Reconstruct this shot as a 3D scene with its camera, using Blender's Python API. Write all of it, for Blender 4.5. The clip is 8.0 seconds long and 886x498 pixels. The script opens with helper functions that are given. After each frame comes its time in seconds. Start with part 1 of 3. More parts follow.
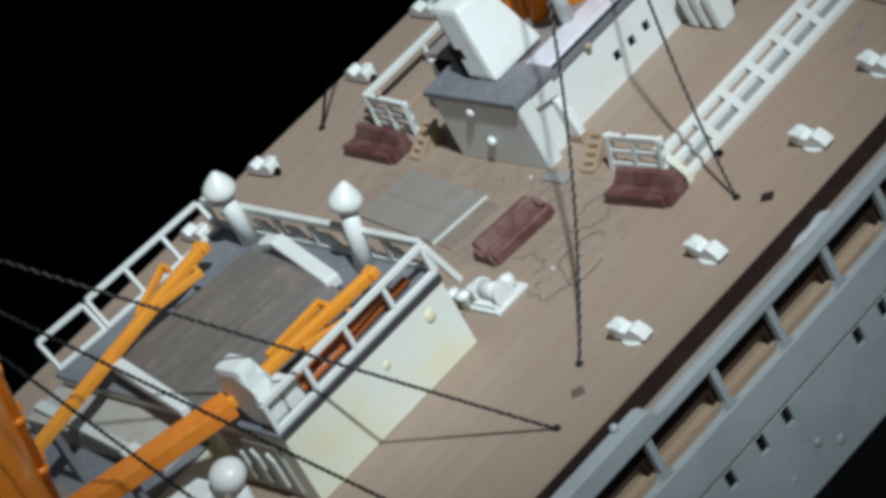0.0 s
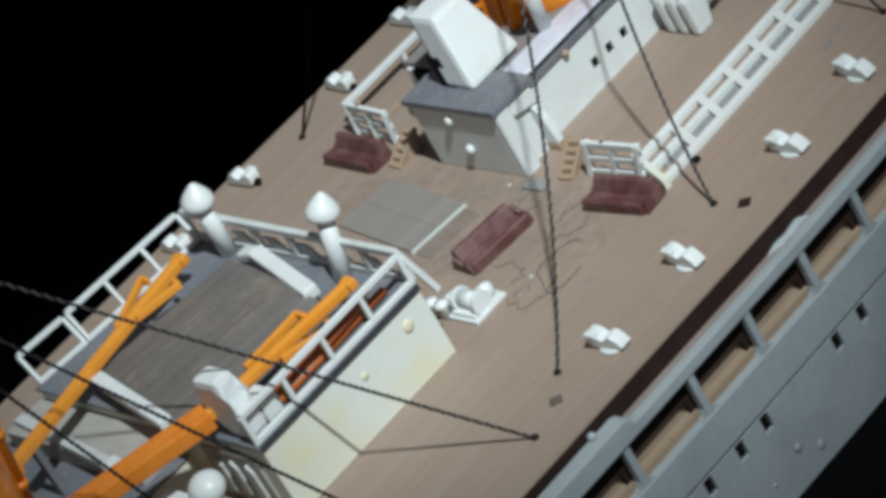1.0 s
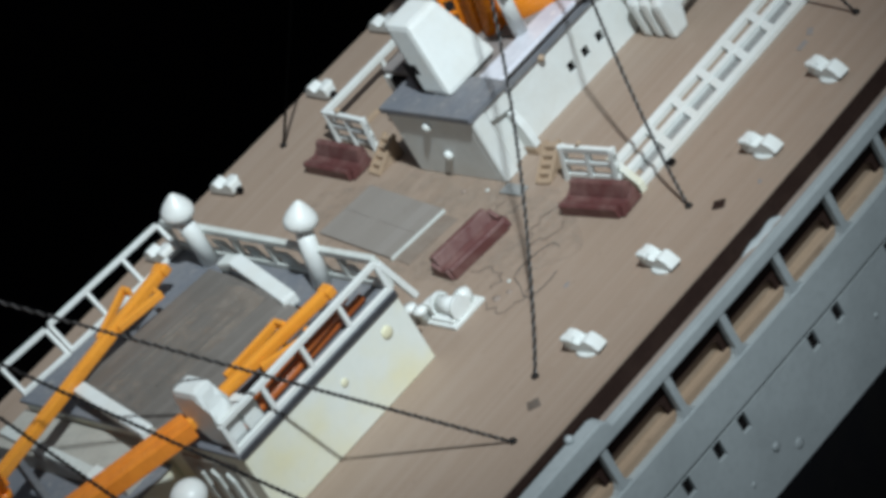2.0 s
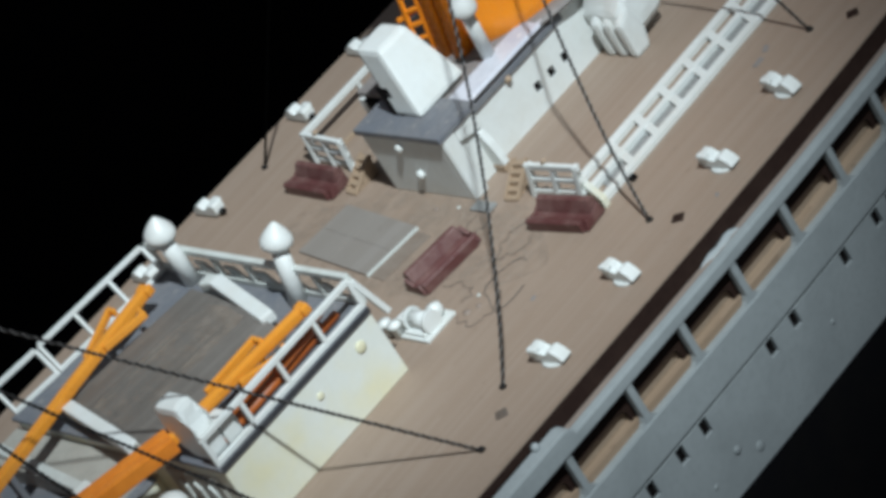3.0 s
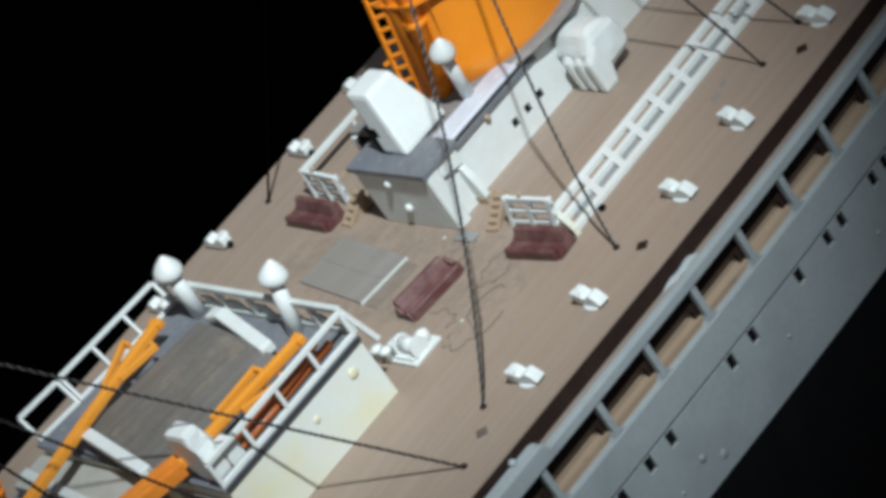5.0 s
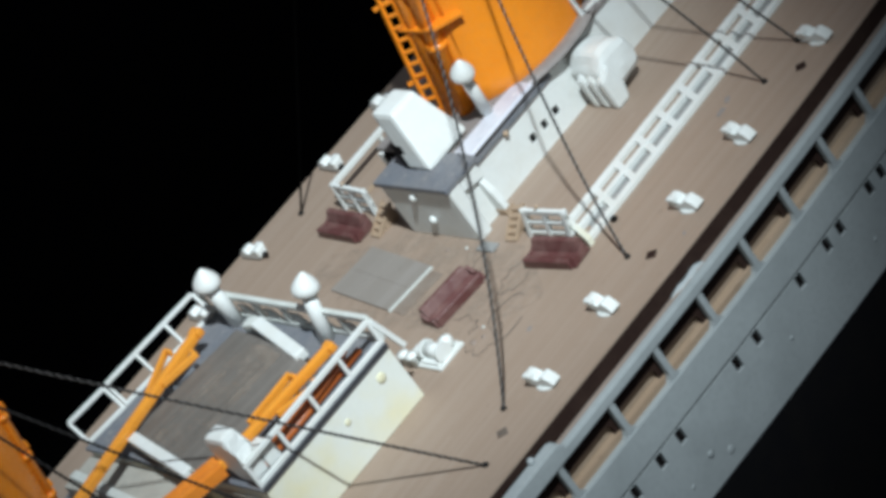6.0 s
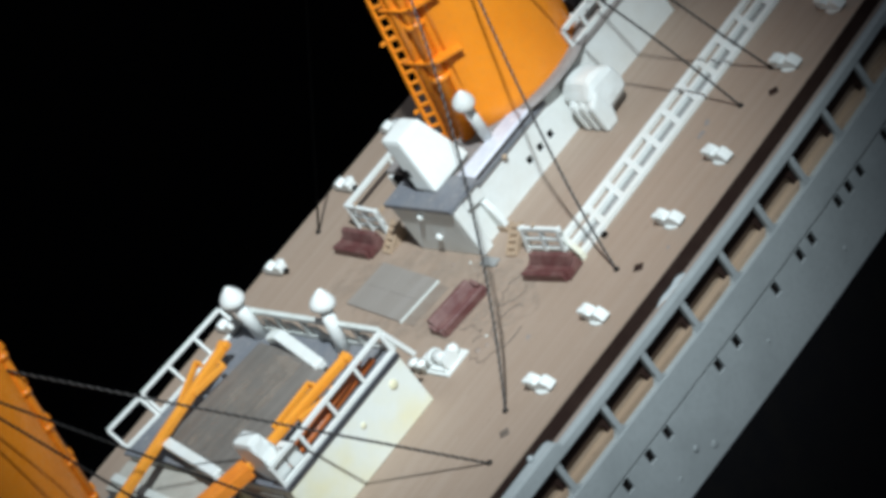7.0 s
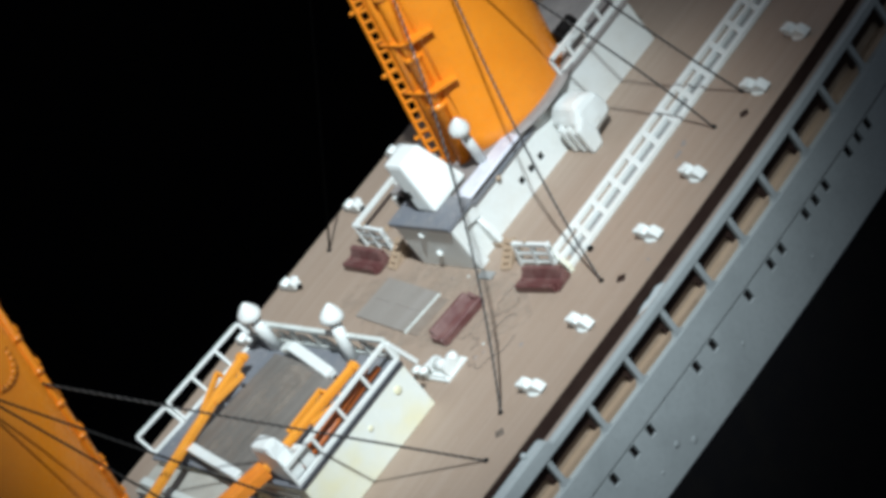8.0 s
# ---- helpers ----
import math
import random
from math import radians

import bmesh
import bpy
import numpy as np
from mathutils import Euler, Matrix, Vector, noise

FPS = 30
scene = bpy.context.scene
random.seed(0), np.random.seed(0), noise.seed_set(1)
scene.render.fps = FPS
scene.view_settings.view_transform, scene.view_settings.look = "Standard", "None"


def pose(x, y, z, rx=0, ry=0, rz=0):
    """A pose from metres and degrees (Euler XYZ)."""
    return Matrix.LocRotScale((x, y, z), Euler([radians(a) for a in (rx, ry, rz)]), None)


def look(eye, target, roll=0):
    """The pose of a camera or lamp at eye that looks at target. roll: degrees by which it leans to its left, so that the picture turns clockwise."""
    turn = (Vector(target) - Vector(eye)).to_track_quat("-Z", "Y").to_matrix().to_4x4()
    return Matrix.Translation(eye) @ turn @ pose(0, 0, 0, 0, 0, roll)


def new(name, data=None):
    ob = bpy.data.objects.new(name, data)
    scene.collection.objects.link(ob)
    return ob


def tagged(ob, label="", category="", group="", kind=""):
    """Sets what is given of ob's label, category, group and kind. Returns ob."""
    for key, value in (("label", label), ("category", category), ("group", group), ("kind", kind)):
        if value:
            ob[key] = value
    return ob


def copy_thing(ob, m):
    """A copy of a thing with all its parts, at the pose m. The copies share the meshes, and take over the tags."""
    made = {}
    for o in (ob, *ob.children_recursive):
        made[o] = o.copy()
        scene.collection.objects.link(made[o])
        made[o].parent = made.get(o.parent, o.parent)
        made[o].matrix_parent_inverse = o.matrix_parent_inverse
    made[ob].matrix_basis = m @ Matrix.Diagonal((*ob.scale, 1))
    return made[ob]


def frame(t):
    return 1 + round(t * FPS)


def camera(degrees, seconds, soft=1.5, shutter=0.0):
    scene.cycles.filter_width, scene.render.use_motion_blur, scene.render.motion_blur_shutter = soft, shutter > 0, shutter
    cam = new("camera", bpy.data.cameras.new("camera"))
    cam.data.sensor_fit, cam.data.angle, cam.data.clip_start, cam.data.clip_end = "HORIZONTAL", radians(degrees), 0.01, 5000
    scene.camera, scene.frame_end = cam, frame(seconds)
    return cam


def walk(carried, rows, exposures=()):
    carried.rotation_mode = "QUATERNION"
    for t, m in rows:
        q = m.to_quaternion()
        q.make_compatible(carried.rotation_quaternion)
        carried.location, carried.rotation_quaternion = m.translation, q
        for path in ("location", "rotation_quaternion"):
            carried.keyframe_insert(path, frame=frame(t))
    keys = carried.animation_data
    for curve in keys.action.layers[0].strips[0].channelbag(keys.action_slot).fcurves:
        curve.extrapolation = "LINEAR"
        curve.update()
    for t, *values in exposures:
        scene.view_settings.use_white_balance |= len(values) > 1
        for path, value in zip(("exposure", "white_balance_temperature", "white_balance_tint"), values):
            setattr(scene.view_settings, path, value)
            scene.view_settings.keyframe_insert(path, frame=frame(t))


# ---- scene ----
U = 0.0064  # one plan unit of the model ship, in metres
cam = camera(13.984, 8.0, soft=4.1)
PATH = [
    (0, -23.9346, -41.5003, 28.9461, 56.7837, 25.9528, -45.1302),
    (0.5, -23.7317, -41.6843, 28.9432, 56.6683, 26.2857, -45.2615),
    (1, -23.4787, -41.7726, 28.8691, 56.6098, 26.5851, -45.3900),
    (1.5, -23.1517, -41.8612, 28.7860, 56.4701, 26.9855, -45.5877),
    (3, -23.3881, -44.6860, 29.6679, 56.3515, 28.6890, -46.0081),
    (3.5, -23.4599, -45.9828, 30.2412, 56.1776, 29.3056, -46.1465),
    (4, -23.3268, -47.1840, 30.8101, 55.9270, 29.9021, -46.1413),
    (4.5, -23.4621, -48.2239, 31.4258, 55.8401, 30.3241, -46.1291),
    (6, -24.6410, -52.6815, 34.2835, 55.5641, 31.7050, -45.8311),
    (6.5, -25.3370, -55.2675, 35.8909, 55.2861, 32.3571, -45.8941),
    (7, -26.3117, -57.8162, 37.5075, 55.1540, 32.8122, -46.1338),
    (7.5, -27.2284, -60.7398, 38.8903, 55.1919, 33.4859, -46.2290),
    (8, -28.0335, -63.4144, 40.2040, 55.2006, 34.0392, -46.2313),
]
walk(cam, [(t, pose(x * U, y * U, z * U, rx, ry, rz)) for t, x, y, z, rx, ry, rz in PATH],
     exposures=[(0.0, -0.80), (1.5, -0.80), (3.0, -0.77), (4.5, -0.68), (6.0, -0.54), (8.0, -0.33)])

# ---- light: one lamp high over the starboard side of a dark room ----
world = bpy.data.worlds.new("dark_room")
scene.world = world
world.use_nodes = True
world.node_tree.nodes["Background"].inputs[0].default_value = (0.75, 0.85, 1.0, 1)
world.node_tree.nodes["Background"].inputs[1].default_value = 0.18
TO_LIGHT = Vector((-0.085, -0.620, 0.805)).normalized()
spot = bpy.data.lights.new("spot_lamp", "SPOT")
spot.energy, spot.color, spot.shadow_soft_size = 51.0, (0.89, 1.0, 1.06), 0.011
spot.spot_size, spot.spot_blend = radians(11.3), 1.0
AIM = Vector((1.7, 4.4, 0.0)) * U
lamp = new("spot_lamp", spot)
lamp.matrix_world = look(AIM + TO_LIGHT * 0.75, AIM)


# ---- materials ----
def nodes_of(name):
    m = bpy.data.materials.new(name)
    m.use_nodes = True
    return m, m.node_tree.nodes, m.node_tree.links, m.node_tree.nodes["Principled BSDF"]


def unit_coords(nt, ln):
    c, s = nt.new("ShaderNodeTexCoord"), nt.new("ShaderNodeVectorMath")
    s.operation = "SCALE"
    s.inputs[3].default_value = 1 / U
    ln.new(c.outputs["Object"], s.inputs[0])
    return s.outputs[0]


def noise_at(nt, ln, vec, scale, detail=4.0, rough=0.6, stretch=None):
    n = nt.new("ShaderNodeTexNoise")
    n.inputs["Scale"].default_value, n.inputs["Detail"].default_value, n.inputs["Roughness"].default_value = scale, detail, rough
    if stretch:
        mp = nt.new("ShaderNodeMapping")
        mp.inputs["Scale"].default_value = stretch
        ln.new(vec, mp.inputs[0])
        vec = mp.outputs[0]
    ln.new(vec, n.inputs["Vector"])
    return n.outputs["Fac"]


def ramp(nt, ln, fac, stops):
    r = nt.new("ShaderNodeValToRGB")
    while len(r.color_ramp.elements) < len(stops):
        r.color_ramp.elements.new(0.5)
    for e, (p, c) in zip(r.color_ramp.elements, stops):
        e.position, e.color = p, (*c, 1) if len(c) == 3 else c
    ln.new(fac, r.inputs[0])
    return r.outputs[0]


def mixed(nt, ln, fac, a, b, mode="MIX"):
    m = nt.new("ShaderNodeMix")
    m.data_type, m.blend_type = "RGBA", mode
    for sock, v in ((m.inputs[0], fac), (m.inputs[6], a), (m.inputs[7], b)):
        if isinstance(v, (int, float)):
            sock.default_value = v
        elif isinstance(v, tuple):
            sock.default_value = (*v, 1)
        else:
            ln.new(v, sock)
    return m.outputs[2]


def paint(name, base, stain, amount=0.5, rough=0.45, coarse=1.6, fine=9.0, bump=0.25, gloss_var=0.15, chips=None, mottle=0.55):
    """Brush-painted plastic: mottled base, blotchy stains, soft relief and, if asked, small chips."""
    m, nt, ln, b = nodes_of(name)
    v = unit_coords(nt, ln)
    big = noise_at(nt, ln, v, coarse, 3)
    small = noise_at(nt, ln, v, fine, 5)
    col = mixed(nt, ln, ramp(nt, ln, big, [(0.42, (0, 0, 0)), (0.68, (amount,) * 3)]), base, stain)
    dark = tuple(c * 0.78 for c in base)
    col = mixed(nt, ln, ramp(nt, ln, small, [(0.45, (0, 0, 0)), (0.75, (mottle,) * 3)]), col, dark)
    if chips:
        spots = noise_at(nt, ln, v, 5.5, 2)
        col = mixed(nt, ln, ramp(nt, ln, spots, [(0.66, (0, 0, 0)), (0.70, (1, 1, 1))]), col, chips)
    ln.new(col, b.inputs["Base Color"])
    rr = ramp(nt, ln, small, [(0.3, (rough - gloss_var,) * 3), (0.7, (rough + gloss_var,) * 3)])
    ln.new(rr, b.inputs["Roughness"])
    bp = nt.new("ShaderNodeBump")
    bp.inputs["Strength"].default_value, bp.inputs["Distance"].default_value = bump, 0.02 * U
    ln.new(small, bp.inputs["Height"])
    ln.new(bp.outputs[0], b.inputs["Normal"])
    return m


def planks(name, tones, seam, width, along="x", length=5.0, rough=0.6, streak=0.3, seam_w=0.10):
    """Narrow deck planks: seams, butt joints, one tone a plank, grain along the plank and worn patches."""
    m, nt, ln, b = nodes_of(name)
    v = unit_coords(nt, ln)
    sp = nt.new("ShaderNodeSeparateXYZ")
    ln.new(v, sp.inputs[0])
    lo, cr = (sp.outputs[0], sp.outputs[1]) if along == "x" else (sp.outputs[1], sp.outputs[0])

    def math_node(op, a, c=None):
        n = nt.new("ShaderNodeMath")
        n.operation = op
        for sock, val in ((n.inputs[0], a), (n.inputs[1], c)):
            if val is None:
                continue
            if isinstance(val, (int, float)):
                sock.default_value = val
            else:
                ln.new(val, sock)
        return n.outputs[0]

    rowpos = math_node("DIVIDE", cr, width)
    row = math_node("FLOOR", rowpos)
    frac = math_node("FRACT", rowpos)
    shift = math_node("MULTIPLY", row, 2.37)
    seg = math_node("FLOOR", math_node("DIVIDE", math_node("ADD", lo, shift), length))
    cmb = nt.new("ShaderNodeCombineXYZ")
    ln.new(row, cmb.inputs[0])
    ln.new(seg, cmb.inputs[1])
    wn = nt.new("ShaderNodeTexWhiteNoise")
    ln.new(cmb.outputs[0], wn.inputs["Vector"])
    tone = ramp(nt, ln, wn.outputs["Value"], [(0.0, tones[0]), (0.55, tones[1]), (1.0, tones[2])])
    stretch = (0.35, 5.0, 1) if along == "x" else (5.0, 0.35, 1)
    grain = noise_at(nt, ln, v, 3.0, 6, 0.65, stretch)
    col = mixed(nt, ln, ramp(nt, ln, grain, [(0.35, (0, 0, 0)), (0.75, (streak,) * 3)]), tone, tones[0])
    worn = noise_at(nt, ln, v, 0.9, 6, 0.7)
    col = mixed(nt, ln, ramp(nt, ln, worn, [(0.5, (0, 0, 0)), (0.75, (0.45,) * 3)]), col, tones[2])
    blot = noise_at(nt, ln, v, 4.5, 3)
    col = mixed(nt, ln, ramp(nt, ln, blot, [(0.64, (0, 0, 0)), (0.76, (0.5,) * 3)]), col, seam)
    dust = noise_at(nt, ln, v, 16, 3)
    col = mixed(nt, ln, ramp(nt, ln, dust, [(0.66, (0, 0, 0)), (0.74, (0.55,) * 3)]), col, tuple(c * 0.6 for c in seam))
    pale = noise_at(nt, ln, v, 21, 3, 0.7)
    col = mixed(nt, ln, ramp(nt, ln, pale, [(0.68, (0, 0, 0)), (0.78, (0.5,) * 3)]), col, tuple(min(1, c * 1.5) for c in tones[2]))
    gap = ramp(nt, ln, frac, [(0.0, (0.28,) * 3), (seam_w, (0, 0, 0)), (1 - seam_w, (0, 0, 0)), (1.0, (0.28,) * 3)])
    col = mixed(nt, ln, gap, col, seam)
    ln.new(col, b.inputs["Base Color"])
    b.inputs["Roughness"].default_value = rough
    bp = nt.new("ShaderNodeBump")
    bp.inputs["Strength"].default_value, bp.inputs["Distance"].default_value = 0.35, 0.015 * U
    ln.new(grain, bp.inputs["Height"])
    ln.new(bp.outputs[0], b.inputs["Normal"])
    return m


WHITE = paint("white_enamel", (0.69, 0.72, 0.70), (0.61, 0.61, 0.56), 0.5, 0.42, mottle=0.22)
CREAM = paint("yellowed_white_enamel", (0.69, 0.72, 0.67), (0.70, 0.67, 0.46), 0.95, 0.42, coarse=0.6, mottle=0.16)
YELLOWED = paint("yellow_stained_enamel", (0.70, 0.68, 0.50), (0.66, 0.62, 0.40), 0.8, 0.42, mottle=0.2)
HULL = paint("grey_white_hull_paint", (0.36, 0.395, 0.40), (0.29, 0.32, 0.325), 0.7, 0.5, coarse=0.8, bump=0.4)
RAILP = paint("dull_white_rail_paint", (0.58, 0.61, 0.58), (0.46, 0.47, 0.43), 0.6, 0.45)
BLACKHULL = paint("black_hull_paint", (0.004, 0.004, 0.005), (0.008, 0.007, 0.006), 0.5, 0.85, gloss_var=0.05)
DARKSLATE = paint("dark_slate_line", (0.032, 0.034, 0.040), (0.06, 0.06, 0.066), 0.6, 0.6)
SLATE = paint("slate_grey_roof_paint", (0.145, 0.155, 0.175), (0.21, 0.205, 0.205), 0.7, 0.6, chips=(0.25, 0.245, 0.235))
GREYROOF = paint("warm_grey_roof_paint", (0.22, 0.20, 0.19), (0.30, 0.27, 0.25), 0.7, 0.6)
ORANGE = paint("orange_enamel", (0.83, 0.262, 0.018), (0.77, 0.222, 0.014), 0.6, 0.28, coarse=1.1, bump=0.12)
BOOMORANGE = paint("yellow_orange_enamel", (0.76, 0.30, 0.035), (0.70, 0.25, 0.025), 0.6, 0.32, coarse=1.4, bump=0.2)
DEEPORANGE = paint("glossy_deep_orange_enamel", (0.76, 0.245, 0.030), (0.64, 0.175, 0.018), 0.7, 0.2, coarse=2.4, fine=6.0, bump=0.7, gloss_var=0.1)
RUST = paint("dark_orange_enamel", (0.42, 0.11, 0.02), (0.26, 0.06, 0.02), 0.7, 0.4)
RED = paint("oxide_red_paint", (0.102, 0.034, 0.032), (0.18, 0.10, 0.088), 0.9, 0.5, coarse=2.2, fine=12, bump=0.6)
LILAC = paint("pale_lilac_paint", (0.60, 0.61, 0.66), (0.46, 0.48, 0.56), 0.9, 0.4, coarse=1.2, chips=(0.66, 0.66, 0.68))
# White paint of the shaded end faces, with their shade mixed into the colour.
SHADEWHITE = paint("shaded_white_paint", (0.40, 0.385, 0.34), (0.33, 0.31, 0.27), 0.7, 0.6)
GLASSY = paint("grey_pane", (0.24, 0.245, 0.24), (0.31, 0.31, 0.295), 0.6, 0.3)
# Near-black for dark parts, and for inside shade painted on blocks behind openings.
DARK = paint("black_parts_and_inside_shade", (0.006, 0.005, 0.005), (0.012, 0.010, 0.009), 0.5, 0.8, gloss_var=0.05)
BROWN = paint("dark_brown_edge", (0.026, 0.014, 0.011), (0.040, 0.024, 0.018), 0.6, 0.75, gloss_var=0.08)
BEIGE = paint("bare_tan_plastic", (0.365, 0.265, 0.180), (0.29, 0.215, 0.155), 0.6, 0.55)
THREAD = paint("black_thread", (0.010, 0.009, 0.009), (0.03, 0.028, 0.026), 0.5, 0.55, fine=40)
# Darker copy of the grey yarn; weaker light at the aft stays is painted in.
THREADDARK = paint("dim_lit_thread", (0.028, 0.026, 0.025), (0.012, 0.011, 0.011), 0.5, 0.7, fine=40)
# Lighter second yarns that give the black twist its pale dashes.
THREADPALE = paint("pale_thread", (0.16, 0.156, 0.152), (0.07, 0.067, 0.065), 0.5, 0.6, fine=40)
THREADGREY = paint("grey_thread", (0.085, 0.08, 0.077), (0.04, 0.037, 0.034), 0.5, 0.6, fine=40)
for dull in (DARK, BLACKHULL, BROWN, THREAD):
    dull.node_tree.nodes["Principled BSDF"].inputs["Specular IOR Level"].default_value = 0.12
# Black thread darkened further so the port stay looks out of the light.
UNLIT = paint("unlit_black_thread", (0.0015, 0.0015, 0.0015), (0.002, 0.002, 0.002), 0.5, 0.95, gloss_var=0.02)
UNLIT.node_tree.nodes["Principled BSDF"].inputs["Specular IOR Level"].default_value = 0.0
TABLE = paint("dull_black_cloth", (0.0022, 0.0022, 0.0026), (0.003, 0.003, 0.003), 0.5, 0.95, gloss_var=0.02)
TABLE.node_tree.nodes["Principled BSDF"].inputs["Specular IOR Level"].default_value = 0.0
INNERWALL = paint("dull_tan_inner_wall", (0.30, 0.235, 0.17), (0.25, 0.19, 0.14), 0.7, 0.6, coarse=1.2)
LEDGE = paint("dull_tan_ledge", (0.28, 0.222, 0.185), (0.33, 0.27, 0.23), 0.7, 0.6)
FLAP = paint("brownish_grey_board", (0.235, 0.190, 0.155), (0.20, 0.15, 0.115), 0.8, 0.6, coarse=2.5)
FITTING = paint("brown_grey_fitting", (0.11, 0.085, 0.068), (0.16, 0.13, 0.11), 0.6, 0.6)
DECK = planks("deck_planks", ((0.288, 0.213, 0.160), (0.304, 0.228, 0.174), (0.320, 0.245, 0.191)), (0.18, 0.125, 0.092), 0.085, streak=0.30)
ADECK = planks("promenade_planks", ((0.30, 0.21, 0.14), (0.36, 0.26, 0.18), (0.42, 0.31, 0.22)), (0.13, 0.085, 0.055), 0.085)
BROWNROOF = planks("brown_roof_boards", ((0.125, 0.112, 0.098), (0.145, 0.130, 0.115), (0.20, 0.183, 0.165)), (0.066, 0.057, 0.05), 0.15, length=9.0, streak=0.6, seam_w=0.12)
HATCHP = planks("grey_hatch_boards", ((0.232, 0.205, 0.180), (0.248, 0.222, 0.197), (0.270, 0.244, 0.220)), (0.19, 0.165, 0.143), 0.30, length=2.0, seam_w=0.03)


# ---- mesh helpers, all in plan units ----
def box(bm, x0, x1, y0, y1, z0, z1, bevel=0.0, taper=(0, 0), lean=(0, 0)):
    """A box; taper shrinks its top by (x, y) a side, lean shifts its top."""
    tx, ty = taper
    vs = []
    for z, a, c, l in ((z0, 0, 0, 0), (z1, tx, ty, 1)):
        vs += [bm.verts.new((x + lean[0] * l, y + lean[1] * l, z)) for x, y in ((x0 + a, y0 + c), (x1 - a, y0 + c), (x1 - a, y1 - c), (x0 + a, y1 - c))]
    fs = [bm.faces.new([vs[i] for i in q]) for q in ((3, 2, 1, 0), (4, 5, 6, 7), (0, 1, 5, 4), (1, 2, 6, 5), (2, 3, 7, 6), (3, 0, 4, 7))]
    if bevel:
        es = {e for f in fs for e in f.edges}
        bmesh.ops.bevel(bm, geom=list(es), offset=bevel, segments=2, affect="EDGES", profile=0.6)
    return bm


def frame_at(p0, p1):
    w = (Vector(p1) - Vector(p0)).normalized()
    u = w.cross(Vector((0, 0, 1)))
    if u.length < 0.01:
        u = Vector((1, 0, 0))
    u.normalize()
    return u, w.cross(u), w


def rod(bm, p0, p1, r0, r1=None, seg=10, oval=1.0):
    r1 = r0 if r1 is None else r1
    u, v, _ = frame_at(p0, p1)
    rings = []
    for p, r in ((p0, r0), (p1, r1)):
        rings.append([bm.verts.new(Vector(p) + (u * math.cos(a) + v * math.sin(a) * oval) * r) for a in (2 * math.pi * i / seg for i in range(seg))])
    for i in range(seg):
        j = (i + 1) % seg
        f = bm.faces.new((rings[0][i], rings[0][j], rings[1][j], rings[1][i]))
        f.smooth = True
    bm.faces.new(rings[0][::-1])
    bm.faces.new(rings[1])
    return bm


def bar(bm, p0, p1, w, h, bevel=0.0):
    """A square bar from p0 to p1, w wide and h high."""
    u, v, d = frame_at(p0, p1)
    vs = []
    for p in (p0, p1):
        vs += [bm.verts.new(Vector(p) + u * a * w / 2 + v * c * h / 2) for a, c in ((-1, -1), (1, -1), (1, 1), (-1, 1))]
    fs = [bm.faces.new([vs[i] for i in q]) for q in ((3, 2, 1, 0), (4, 5, 6, 7), (0, 1, 5, 4), (1, 2, 6, 5), (2, 3, 7, 6), (3, 0, 4, 7))]
    if bevel:
        bmesh.ops.bevel(bm, geom=list({e for f in fs for e in f.edges}), offset=bevel, segments=2, affect="EDGES", profile=0.6)
    return bm


def lathe(bm, profile, at=(0, 0, 0), axis=(0, 0, 1), seg=24, oval=1.0):
    u, v, w = frame_at((0, 0, 0), axis)
    rings = []
    for r, h in profile:
        rings.append([bm.verts.new(Vector(at) + w * h + (u * math.cos(a) + v * math.sin(a) * oval) * max(r, 0.001)) for a in (2 * math.pi * i / seg for i in range(seg))])
    for a, c in zip(rings, rings[1:]):
        for i in range(seg):
            j = (i + 1) % seg
            bm.faces.new((a[i], a[j], c[j], c[i])).smooth = True
    bm.faces.new(rings[0][::-1])
    bm.faces.new(rings[-1])
    return bm


def prism(bm, outline, axis, lo, hi, bevel=0.0):
    """An outline of (a, b) pairs drawn out along an axis: x takes (y, z), y takes (x, z), z takes (x, y)."""
    def place(a, c, t):
        return {"x": (t, a, c), "y": (a, t, c), "z": (a, c, t)}[axis]
    n = len(outline)
    v0 = [bm.verts.new(place(a, c, lo)) for a, c in outline]
    v1 = [bm.verts.new(place(a, c, hi)) for a, c in outline]
    fs = [bm.faces.new(v0), bm.faces.new(v1[::-1])]
    fs += [bm.faces.new((v0[i], v1[i], v1[(i + 1) % n], v0[(i + 1) % n])) for i in range(n)]
    if bevel:
        bmesh.ops.bevel(bm, geom=list({e for f in fs for e in f.edges}), offset=bevel, segments=2, affect="EDGES", profile=0.6)
    return bm


